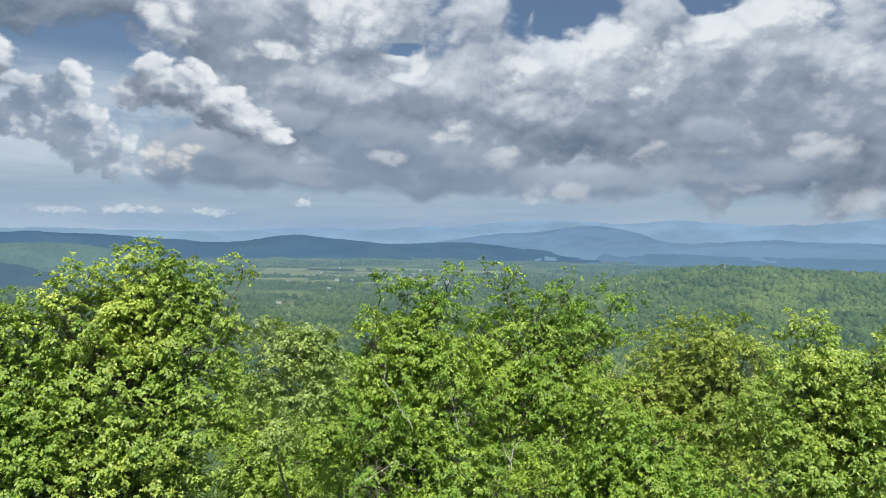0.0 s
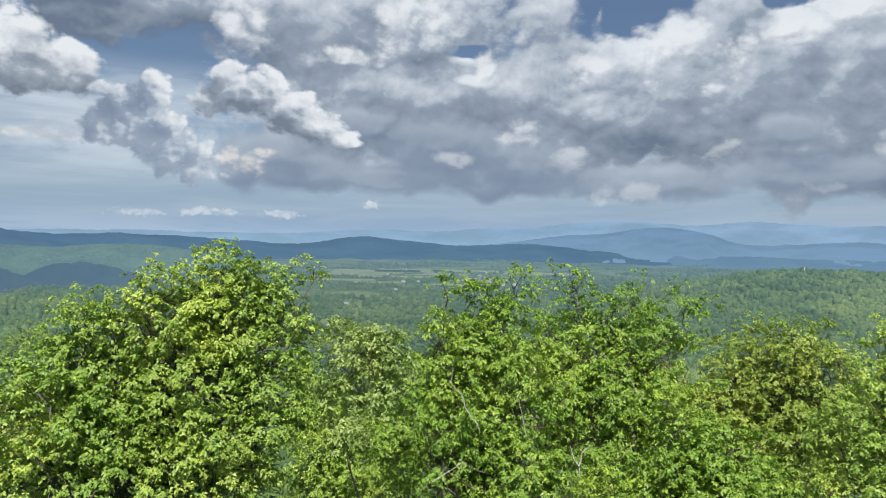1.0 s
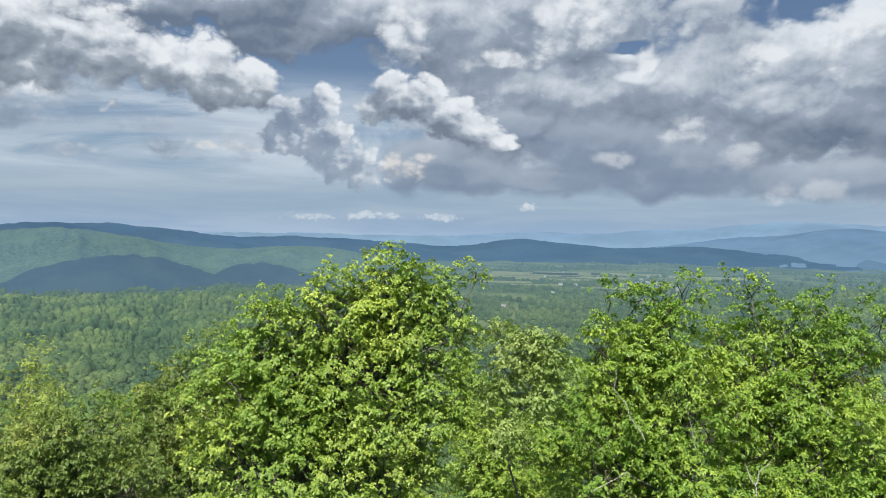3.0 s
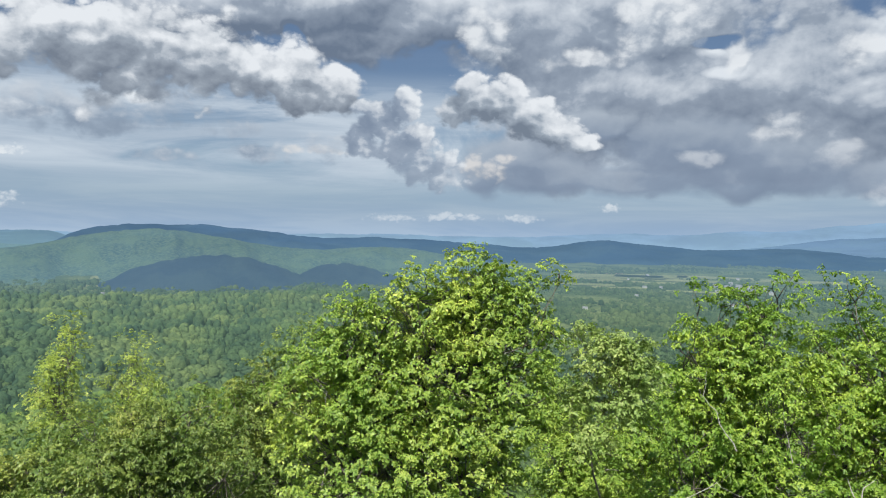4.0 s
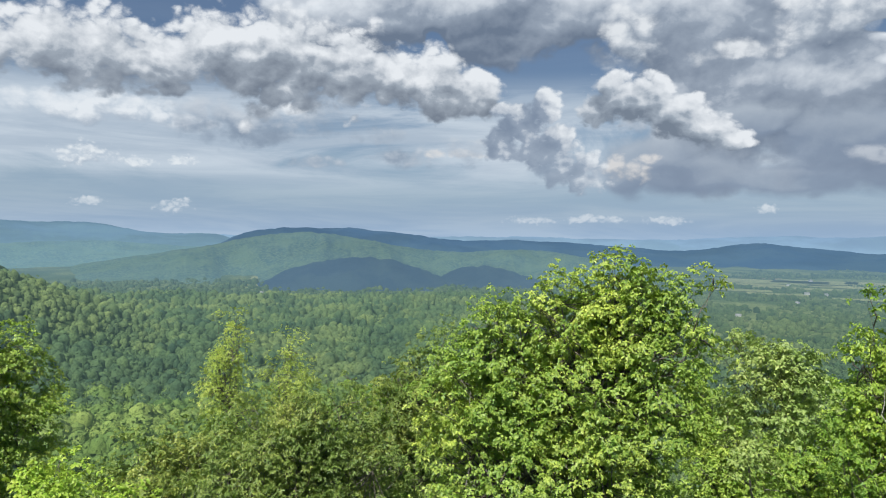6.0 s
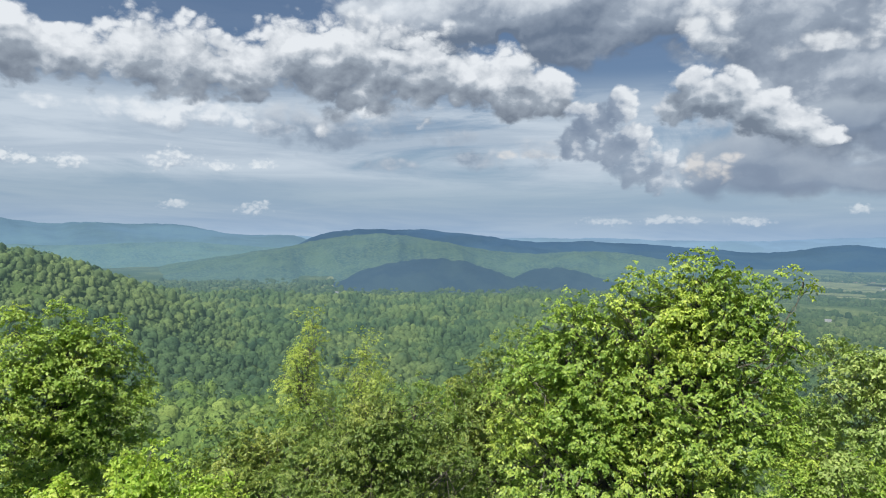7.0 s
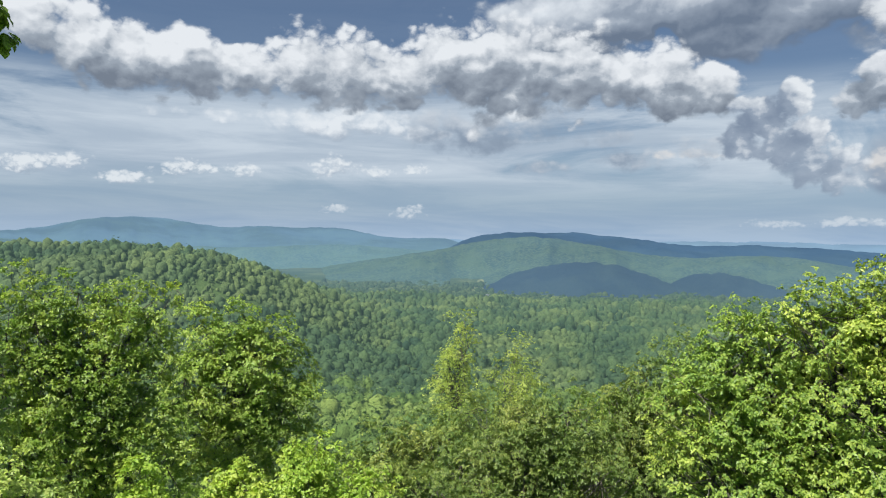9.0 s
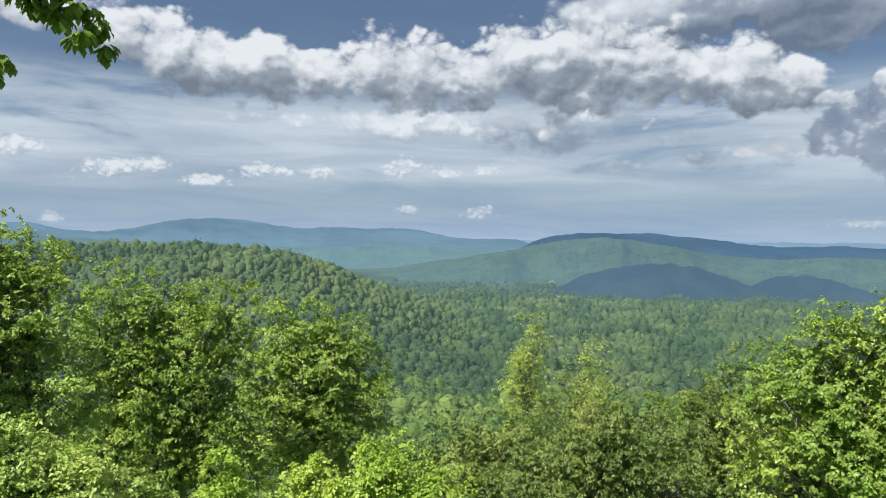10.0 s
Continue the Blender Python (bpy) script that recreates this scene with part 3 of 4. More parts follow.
def woods(label, az0, az1, r0, r1, spacing, size, tris, mat, seed, keep=None, squat=1.0):
    rng = np.random.default_rng(seed)
    n = int(radians(az1 - az0) * (r1 ** 2 - r0 ** 2) / 2 / spacing ** 2)
    az = rng.uniform(az0, az1, n)
    r = np.sqrt(rng.uniform(r0 ** 2, r1 ** 2, n))
    if keep is not None:
        use = keep(az, r, rng)
        az, r = az[use], r[use]
        n = len(az)
    x, y = -np.sin(np.radians(az)) * r, np.cos(np.radians(az)) * r
    h = size * np.clip(rng.lognormal(-0.08, 0.36, n), 0.4, 1.8) * (1 + 0.3 * fractal(x / 60, y / 60, seed, 2))
    places = np.stack([x, y, land(az, r)], -1)
    v, f = scatter(n, places, squat * h * rng.uniform(0.5, 1.15, n), h * rng.uniform(0.85, 1.4, n), squat * h * rng.uniform(0.75, 1.4, n), rng, tris)
    ob = new("woods", solid("woods", v, f, mat, True))
    return tagged(ob, label, "forest", kind="stuff")


# azimuth, distance, width, length and turn of each field
FIELDS = ((10.8, 2250, 280, 200, 10), (8.2, 2320, 220, 170, 4), (12.5, 2120, 190, 100, 14), (9.0, 2020, 240, 70, 8), (6.0, 2150, 210, 90, 2), (13.5, 1880, 170, 70, 12),
          (10.5, 1800, 140, 50, 16), (3.5, 2350, 230, 140, 0), (-2.5, 2300, 230, 140, -4), (5.2, 1750, 120, 50, 4), (51.3, 1760, 90, 60, 40), (50.2, 2050, 120, 120, 50))


def clearings(az, r, rng):
    """Woods with open fields and a little town between them."""
    x, y = -np.sin(np.radians(az)) * r, np.cos(np.radians(az)) * r
    keep = fractal(x / 240, y / 110, 21, 4) > -0.75 + 0.50 * step(r, 1000, 1500) + 0.45 * step(r, 1600, 2300)
    for a, d, wide, long, turn in FIELDS:
        dx, dy = x + math.sin(radians(a)) * d, y - math.cos(radians(a)) * d
        c, s = math.cos(radians(turn)), math.sin(radians(turn))
        keep &= (np.abs(dx * c + dy * s) > wide / 2) | (np.abs(dy * c - dx * s) > long / 2 + 15)
    town = (np.abs(az - 1.4) < 2.0) & (np.abs(r - 1880) < 130)
    return keep & ~(town & (rng.random(len(az)) < 0.75))


CROWNS = wood_crowns("crowns", ((0.07, 0.135, 0.032), (0.165, 0.25, 0.055), (0.235, 0.315, 0.074)), 1.4)
FOREST = wood_crowns("forest_crowns", ((0.026, 0.062, 0.034), (0.090, 0.150, 0.054), (0.155, 0.212, 0.068)), 0.6)
VALLEY_WOOD = wood_crowns("valley_crowns", ((0.022, 0.05, 0.024), (0.07, 0.115, 0.042), (0.11, 0.155, 0.055)), 0.4)
woods("bright spring-green trees on the slope below", 33, 100, 62, 200, 5.4, 2.9, 200, CROWNS, 1)
woods("spring-green trees on the slope below the outlook", -38, 33, 45, 210, 7.0, 3.4, 200, CROWNS, 5)
woods("bright spring-green trees further down the slope", 33, 98, 200, 430, 5.4, 3.1, 50, CROWNS, 6)
woods("green forest running down to the valley", 3, 17, 200, 820, 6.5, 3.8, 40, FOREST, 8)
woods("mixed green forest in the hollow", 33, 98, 400, 760, 5.1, 3.2, 8, FOREST, 2)
woods("mixed green forest over the hill and the plateau", 32, 98, 750, 1260, 5.8, 3.6, 0, FOREST, 7, squat=1.2)
woods("green forest on the low hill", -38, -3, 980, 1490, 6.2, 3.8, 0, FOREST, 3, lambda az, r, rng: rng.random(len(az)) < step(az, -3, -9), 0.85)
woods("green forest below the low hill", -38, 4, 560, 990, 8.0, 4.6, 12, FOREST, 10)
woods("hedges and woods between the valley's fields", -13, 37, 780, 2500, 12.0, 4.6, 0, VALLEY_WOOD, 4, clearings, 0.9)
woods("woods in the far part of the valley", -20, 37, 2450, 3300, 15.0, 5.0, 0, VALLEY_WOOD, 12, clearings, 0.9)
woods("woods and hedges along the valley road", 36, 100, 1300, 1950, 13.0, 4.6, 1, VALLEY_WOOD, 9, lambda az, r, rng: rng.random(len(az)) < 0.85, 0.8)


# ---- fields and houses in the valley ----
def field(az, r, wide, long, turn, mat):
    """A hay field on the valley floor."""
    rng = np.random.default_rng(int(r))
    a = np.linspace(-1, 1, 9)
    x, y = np.meshgrid(a * wide / 2, a * long / 2)
    x, y = x + 6 * fractal(x / 60, y / 60, int(r)), y + 6 * fractal(x / 50, y / 50, int(r) + 3)
    c, s = math.cos(radians(turn)), math.sin(radians(turn))
    px, py = -math.sin(radians(az)) * r + x * c - y * s, math.cos(radians(az)) * r + x * s + y * c
    pr, pa = np.hypot(px, py), np.degrees(np.arctan2(-px, py))
    z = np.maximum(land(pa, pr) + 1.0, -139.0) + 1.2
    ob = new("hay_field", solid("hay_field", np.stack([px, py, z], -1).reshape(-1, 3), grid_faces(9, 9), mat, True))
    tagged(ob, "pale green hay field on the valley floor", "field", "valley fields", "structure")


HAY = land_material("hay", ((0.24, 0.28, 0.13), (0.33, 0.35, 0.18), (0.20, 0.24, 0.11)), 0.02)
EARTH = land_material("bare_earth", ((0.32, 0.25, 0.18), (0.38, 0.32, 0.24), (0.24, 0.2, 0.14)), 0.03)
for az, r, wide, long, turn in FIELDS:
    field(az, r, wide, long, turn, HAY)
field(11.8, 2420, 120, 50, 8, EARTH)

WHITEWASH = plain_material("white_siding", (0.62, 0.61, 0.59), 0.7)
ROOFING = plain_material("grey_roofing", (0.30, 0.30, 0.32), 0.6)


def house(az, r, wide, deep, tall, turn):
    """A small house with a gable roof: walls, roof."""
    root = tagged(new("house"), "small white house with a grey gable roof among trees", "house", "houses in the valley")
    w, d = wide / 2, deep / 2
    v = [(-w, -d, -1), (w, -d, -1), (w, d, -1), (-w, d, -1), (-w, -d, tall), (w, -d, tall), (w, d, tall), (-w, d, tall)]
    part("wall", solid("wall", v, [(0, 1, 5, 4), (1, 2, 6, 5), (2, 3, 7, 6), (3, 0, 4, 7)], WHITEWASH), root)
    w, d, top = w + 0.5, d + 0.5, tall + deep * 0.3
    v = [(-w, -d, tall - 0.2), (w, -d, tall - 0.2), (w, 0, top), (-w, 0, top), (w, d, tall - 0.2), (-w, d, tall - 0.2)]
    part("roof", solid("roof", v, [(0, 1, 2, 3), (3, 2, 4, 5), (0, 3, 5, 5), (1, 4, 2, 2)], ROOFING), root)
    z = max(float(land(np.array(float(az)), np.array(float(r)))) + 1.0, -139.0)
    root.matrix_world = pose(-math.sin(radians(az)) * r, math.cos(radians(az)) * r, z, 0, 0, turn + az)
    return root


def settle():
    rng = np.random.default_rng(8)
    # the little town, then farms along the valley
    for i in range(64):
        house(rng.normal(1.4, 1.1), rng.normal(1880, 75), rng.uniform(6, 11), rng.uniform(5, 8), rng.uniform(4, 6), rng.uniform(-40, 40))
    for i in range(12):
        house(rng.uniform(1, 16), rng.uniform(1200, 2350), rng.uniform(6, 11), rng.uniform(5, 8), rng.uniform(4, 6), rng.uniform(-60, 60))
    for i in range(2):
        house(rng.uniform(44, 58), rng.uniform(1500, 1560), rng.uniform(6, 9), rng.uniform(5, 7), rng.uniform(6, 8), rng.uniform(-60, 60))


settle()


def lookout_tower(az, r):
    """A white tower on the low hill: shaft, gallery, cap."""
    root = tagged(new("lookout_tower"), "small white lookout tower on the wooded low hill", "tower")

    def drum(name, rows):
        ang = np.arange(8) / 8 * 2 * np.pi
        v = np.concatenate([np.stack([np.cos(ang) * q, np.sin(ang) * q, ang * 0 + z], -1) for q, z in rows])
        i = (np.arange(len(rows) - 1)[:, None] * 8 + np.arange(8)).ravel()
        j = (np.arange(len(rows) - 1)[:, None] * 8 + (np.arange(8) + 1) % 8).ravel()
        return solid(name, v, np.stack([i, j, j + 8, i + 8], -1), WHITEWASH if name != "cap" else ROOFING)
    part("shaft", drum("shaft", ((2.4, -2), (2.2, 0), (1.7, 15))), root)
    part("gallery", drum("gallery", ((1.7, 14.6), (2.5, 15), (2.5, 16.2), (2.3, 16.2), (2.3, 15.1))), root)
    part("cap", drum("cap", ((2.6, 18.0), (2.5, 18.2), (0.05, 20.0))), root)
    for k in range(4):
        a = math.pi * (k / 2 + 0.25)
        v, f = tube([(2.1 * math.cos(a), 2.1 * math.sin(a), z) for z in (15.0, 16.5, 18.1)], 0.12, 0.12, 5)
        part("post", solid("post", v, f, WHITEWASH), root)
    root.location = (-math.sin(radians(az)) * r, math.cos(radians(az)) * r, float(land(np.array(float(az)), np.array(float(r)))))
    root.scale = (0.62, 0.62, 0.62)


# ---- trees ----
def tube(points, r0, r1, sides=6):
    """Rings along a line of points, tapered from r0 to r1: verts, faces."""
    pts = np.asarray(points, float)
    n = len(pts)
    tang = np.gradient(pts, axis=0)
    tang /= np.linalg.norm(tang, axis=1)[:, None] + 1e-9
    side = np.cross(tang, (0.31, 0.95, 0.12))
    side /= np.linalg.norm(side, axis=1)[:, None] + 1e-9
    other = np.cross(tang, side)
    ang = np.arange(sides) / sides * 2 * np.pi
    rad = np.linspace(r0, r1, n)[:, None, None]
    v = pts[:, None] + rad * (np.cos(ang)[None, :, None] * side[:, None] + np.sin(ang)[None, :, None] * other[:, None])
    i = np.arange(n - 1)[:, None] * sides + np.arange(sides)[None]
    j = np.arange(n - 1)[:, None] * sides + (np.arange(sides)[None] + 1) % sides
    return v.reshape(-1, 3), np.stack([i, j, j + sides, i + sides], -1).reshape(-1, 4)


def bent(a, b, rng, n=7, sag=0.08, lift=0.15):
    """A crooked line from a to b."""
    a, b = np.asarray(a, float), np.asarray(b, float)
    s = np.linspace(0, 1, n)[:, None]
    length = np.linalg.norm(b - a)
    line = a + (b - a) * s
    line[:, 2] += (lift * length * np.sin(np.pi * s) * 0.5)[:, 0] * -1
    line[1:-1] += rng.normal(size=(n - 2, 3)) * length * sag * 0.35
    return line


def leaves(centres, outward, per, size, rng, droop=0.5, slim=0.34):
    """Folded leaves in a whorl round each twig's end: verts, faces."""
    n = len(centres) * per
    c = np.repeat(centres, per, 0)
    o = np.repeat(outward, per, 0)
    # the whorl's axis points up and out; its leaves spread like an umbrella
    axis = outward * 0.55 + (0, 0, 0.75) + rng.normal(size=outward.shape) * 0.25
    axis /= np.linalg.norm(axis, axis=1)[:, None]
    axis = np.repeat(axis, per, 0)
    flat = np.cross(axis, (0.37, 0.21, 0.11))
    flat /= np.linalg.norm(flat, axis=1)[:, None]
    cross = np.cross(axis, flat)
    turn = (np.tile(np.arange(per), len(centres)) / per * 2 * np.pi + np.repeat(rng.uniform(0, 6.28, len(centres)), per) + rng.normal(size=n) * 0.35)[:, None]
    way = np.cos(turn) * flat + np.sin(turn) * cross + axis * rng.uniform(-0.15, 0.55, (n, 1))
    way[:, 2] -= droop * rng.uniform(0.2, 1.1, n)
    way /= np.linalg.norm(way, axis=1)[:, None] + 1e-9
    face = axis + rng.normal(size=(n, 3)) * 0.3
    side = np.cross(way, face)
    side /= np.linalg.norm(side, axis=1)[:, None] + 1e-9
    up = np.cross(side, way)
    long = (size * rng.uniform(0.65, 1.3, n))[:, None]
    root = c + way * long * 0.15 + rng.normal(size=(n, 3)) * size * 0.22
    half = long * slim * rng.uniform(0.8, 1.25, (n, 1))
    tip = root + way * long - (0, 0, 1) * long * 0.22
    mid = root + way * long * 0.48 + up * long * 0.05
    v = np.stack([root, mid - side * half + up * half * 0.35, tip, mid + side * half + up * half * 0.35], 1).reshape(-1, 3)
    k = np.arange(n)[:, None] * 4
    return v, np.concatenate([k + (0, 2, 1), k + (0, 3, 2)], 0).reshape(-1, 3)


def tree(name, label, dist, foot, lobes, leaf, per, twigs, leaf_mat, seed, trunk=0.2, tall=1.15, fill=0.55, droop=0.5, slim=0.34, shoots=0.25, group="", deep=0.8, notch=0.3):
    """A broadleaf tree dist metres off that stands at the azimuth foot. lobes: azimuth, elevation, half width in degrees of each
    part of its crown. It has a trunk, a limb into each lobe, branches and a crown of single leaves."""
    rng = np.random.default_rng(seed)
    leaf, twigs, per = leaf * 0.64, int(twigs * 2.6), per - 2
    deg = radians(1) * dist
    tuft = 0.19 * math.sqrt(dist / 17.5)
    # smaller lobes break up the outline, and others fill the gaps between neighbours
    between = [((a + c) / 2, (e + f) / 2 - notch, (w + x) * 0.42) for i, (a, e, w) in enumerate(lobes) for c, f, x in lobes[i + 1:]
               if math.hypot(a - c, e - f) < (w + x) * 1.15]
    lobes = list(lobes) + between + [(a + rng.normal() * w * 0.6, e + abs(rng.normal()) * w * 0.5, w * rng.uniform(0.3, 0.45)) for a, e, w in lobes for _ in range(2)]
    base = np.array(at(foot, 0, dist))
    base[2] = float(land(np.array(foot), np.array(float(dist)))) - 0.15
    centres = np.array([at(a, e, dist) for a, e, _ in lobes])
    away = np.array((-math.sin(radians(foot)), math.cos(radians(foot)), 0.0))
    centres += away * rng.uniform(-deep, deep, (len(lobes), 1)) * deg * 2.0
    radius = np.array([w for _, _, w in lobes]) * deg
    root = tagged(new(name), label, "tree", group)
    root.location = base
    top = centres[np.argmax(centres[:, 2])]
    mean = centres.mean(0)
    head = np.array([base[0] * 0.3 + mean[0] * 0.4 + top[0] * 0.3, base[1] * 0.3 + mean[1] * 0.4 + top[1] * 0.3, top[2] - 0.9 * radius.max()])
    stem = bent(base, head, rng, 12, 0.05, 0.0)
    v, f = tube(stem - base, trunk, trunk * 0.12, 9)
    part("trunk", solid("trunk", v, f, BARK, True), root)
    bv, bf, count = [], [], 0
    lv, lo = [], []
    for c, w, (_, _, deg_w) in zip(centres, radius, lobes):
        # the limb leaves the trunk below the lobe
        want = c[2] - np.linalg.norm(c[:2] - base[:2]) * 0.8 - w * 0.5
        k = int(np.clip(np.searchsorted(stem[:, 2], want), 2, 9))
        limb = bent(stem[k], c + (0, 0, w * 0.3), rng, 8, 0.10, 0.25)
        thick = trunk * min(0.42, 0.13 * deg_w)
        v, f = tube(limb - base, thick, thick * 0.2, 6)
        part("limb", solid("limb", v, f, BARK, True), root)
        n = max(8, int(twigs * deg_w ** 2 / sum(q[2] ** 2 for q in lobes)))
        d = rng.normal(size=(n, 3))
        d /= np.linalg.norm(d, axis=1)[:, None]
        lump = 1 + 0.22 * np.sin(d[:, 0] * 5.1 + seed) * np.sin(d[:, 1] * 4.7 + c[0]) + 0.18 * np.sin(d[:, 2] * 6.3 + c[1])
        q = (fill + (1 - fill) * rng.random(n) ** 0.6) * lump
        # twigs gather in boughs, each a flat-bottomed tuft with a gap round it
        bough = rng.integers(0, max(4, n // 9), n)
        d, q = d[bough], q[bough]
        spray = rng.normal(size=(n, 3)) * (1, 1, 0.5) * tuft
        spray[:, 2] = np.abs(spray[:, 2]) - 0.25 * (spray[:, 0] ** 2 + spray[:, 1] ** 2) / tuft
        tips = c + d * (q * w)[:, None] * (1, 1, tall) + spray
        rising = rng.random(n) < shoots * (d[:, 2] > 0.35)
        tips[:, 2] += rising * rng.uniform(0.1, 0.45, n) * w * 0.7
        lv.append(tips), lo.append(d)
        for i in range(0, n, 14):
            line = bent(limb[rng.integers(4, 8)], tips[i], rng, 4, 0.16, 0.2)
            v, f = tube(line - base, trunk * 0.09 + 0.006, 0.005, 3)
            bv.append(v), bf.append(f + count)
            count += len(v)
    tagged(part("branchwork", solid("branchwork", np.concatenate(bv), np.concatenate(bf), TWIG), root), kind="stuff")
    v, f = leaves(np.concatenate(lv) - base, np.concatenate(lo), per, leaf, rng, droop, slim)
    part("crown", solid("crown", v, f, leaf_mat), root)
    return root


def dead_limbs(root, dist, lines):
    """Pale bare limbs on the near side of a crown: azimuth and elevation along each, and its thickness."""
    rng = np.random.default_rng(3)
    base = np.array(root.location)
    for thick, *points in lines:
        pts = [np.array(at(a, e, dist + 0.2 * k)) for k, (a, e) in enumerate(points)]
        line = np.concatenate([bent(p, q, rng, 5, 0.07, 0.1)[:-1] for p, q in zip(pts, pts[1:])] + [pts[-1:]])
        v, f = tube(line - base, thick, thick * 0.3, 6)
        part("limb", solid("limb", v, f, PALE_BARK, True), root, "pale dead limb")


tree("maple_tree", "broad maple with bright yellow-green spring leaves on the slope", 17.5, 22,
     [(22.8, -4.3, 2.5), (18.6, -5.6, 2.5), (26.8, -6.6, 3.0), (20.5, -9.5, 4.6), (26.5, -11.5, 4.8), (31.3, -9.2, 3.6), (34.5, -13, 3.6),
      (19.4, -15.0, 3.4), (27.0, -18, 5.2), (33.5, -19, 4.8), (20.5, -21, 2.8)], 0.128, 12, 4600, MAPLE, 11, 0.19, shoots=0.45)
tree("slender_tree", "slender tree with sparse pale leaves and bare grey limbs", 18.5, 12,
     [(13.6, -8.7, 1.1), (11.6, -9.2, 1.2), (9.8, -9.4, 1.1), (8.8, -11, 1.1), (10.6, -11.6, 1.3), (12.9, -11.8, 1.2), (14.4, -13.2, 1.1), (9.4, -13.8, 1.1),
      (11.8, -14.4, 1.2), (13.4, -16.4, 1.2)], 0.14, 9, 620, PALE, 12, 0.06, fill=0.4)
hickory = tree("hickory_tree", "tall hickory with upright leafy tops and deep green leaves", 23, 2,
     [(3.4, -6.0, 1.6), (-0.4, -5.5, 2.0), (5.6, -9.6, 2.2), (1.4, -7.6, 1.6), (1.2, -9.6, 3.3), (6.4, -13.4, 2.2), (3.8, -14.5, 3.9), (-1.5, -15, 3.8), (5.0, -20, 4.4), (-1, -21, 4.2)],
     0.17, 11, 2700, HICKORY, 13, 0.2, 1.45, droop=0.75, slim=0.28, shoots=0.35, notch=1.5)
other_hickory = tree("hickory_tree", "hickory with several pointed tops and deep green leaves", 25, -8,
     [(-5.4, -5.4, 2.2), (-9.9, -6.0, 2.0), (-13.7, -6.0, 1.6), (-2.8, -8.4, 1.7), (-7.8, -7.6, 1.8), (-11.9, -7.8, 1.6), (-2.6, -12, 2.4), (-5.6, -10.5, 3.4), (-11.2, -10.5, 3.3), (-7.5, -15.5, 4.2), (-13, -15, 3.2), (-6, -20.5, 4.2), (-12, -21, 4.2)],
     0.17, 11, 2900, HICKORY, 14, 0.2, 1.45, droop=0.75, slim=0.28, shoots=0.35, notch=1.5)
dead_limbs(hickory, 20.2, [(0.016, (2.2, -16.2), (3.6, -13.6), (4.6, -12.4), (4.4, -10.6)), (0.012, (6.0, -20.2), (3.5, -18.6), (1.6, -19.4)), (0.010, (-1.6, -16.5), (-0.9, -13.0))])
dead_limbs(other_hickory, 21.6, [(0.034, (-6.9, -21.6), (-6.0, -18.8), (-5.2, -17.0)), (0.02, (-5.9, -18.5), (-6.2, -17.4), (-6.9, -16.7)), (0.011, (-11.0, -13.0), (-9.3, -10.6))])
tree("oak_tree", "oak with olive and bronze young leaves", 28, -20,
     [(-18.2, -9.2, 2.4), (-21.6, -8.0, 2.1), (-24.2, -9.2, 2.2), (-17, -13, 3.4), (-22, -13.5, 3.8), (-16, -18, 3.6), (-21.5, -19, 4.2)],
     0.15, 11, 3300, BRONZE, 15, 0.18, 1.2, droop=0.6, slim=0.3)
tree("oak_tree", "oak with fresh green leaves on the slope", 23, -30,
     [(-28.2, -8.2, 2.2), (-32, -9, 2.6), (-36, -9, 3.2), (-27.5, -13, 3.4), (-33, -15, 4.4), (-27.5, -19, 4.4), (-34, -21, 4.6)],
     0.15, 11, 3400, OAK, 16, 0.18, 1.2, droop=0.6)
tree("oak_tree", "oak with drooping olive-green young leaves", 28, 38,
     [(36.6, -10.6, 2.4), (40.4, -13.0, 2.2), (37.6, -15, 3.2), (41.5, -17, 3.2), (37, -20, 3.8)], 0.15, 11, 1500, OLIVE, 17, 0.16, droop=0.8, slim=0.28)
tree("oak_tree", "low oak with drooping dark olive leaves", 24, 47,
     [(44.6, -14.6, 2.1), (48.6, -14.6, 2.2), (46, -17.8, 3.0), (51, -18.0, 3.0), (42, -20, 3.6), (48, -21, 3.6), (55, -20.5, 2.8)], 0.14, 11, 2300, OLIVE, 18, 0.16, droop=0.85, slim=0.28)
tree("oak_tree", "low oak with dull green leaves down the slope", 34, 57,
     [(55.5, -16.5, 2.4), (59.5, -17.5, 2.4), (57, -20, 3.2), (62, -20, 2.6), (52.5, -17, 2.2)], 0.19, 11, 1000, OLIVE, 27, 0.14, droop=0.6)
tree("oak_tree", "leafy oak between the taller ones", 31, 34,
     [(33.5, -10.5, 2.2), (35.5, -13, 2.6), (39.5, -15.5, 2.6), (43, -15.2, 2.2), (38, -19, 3.4)], 0.17, 11, 1300, HICKORY, 28, 0.15, droop=0.7)
tree("oak_tree", "green oak lower down the slope", 30, 8,
     [(8.2, -13.5, 2.2), (9.5, -17, 2.8), (6.5, -18, 2.8), (12, -20, 3.0)], 0.17, 11, 900, HICKORY, 29, 0.14, droop=0.7)
tree("oak_tree", "olive-green oak in front of the hickories", 21, -15,
     [(-13.5, -15.5, 2.8), (-17.5, -16.5, 2.6), (-15, -20.5, 4.0), (-21, -20, 3.0), (-9, -21, 3.0)], 0.14, 11, 1500, HICKORY, 30, 0.14, droop=0.65)
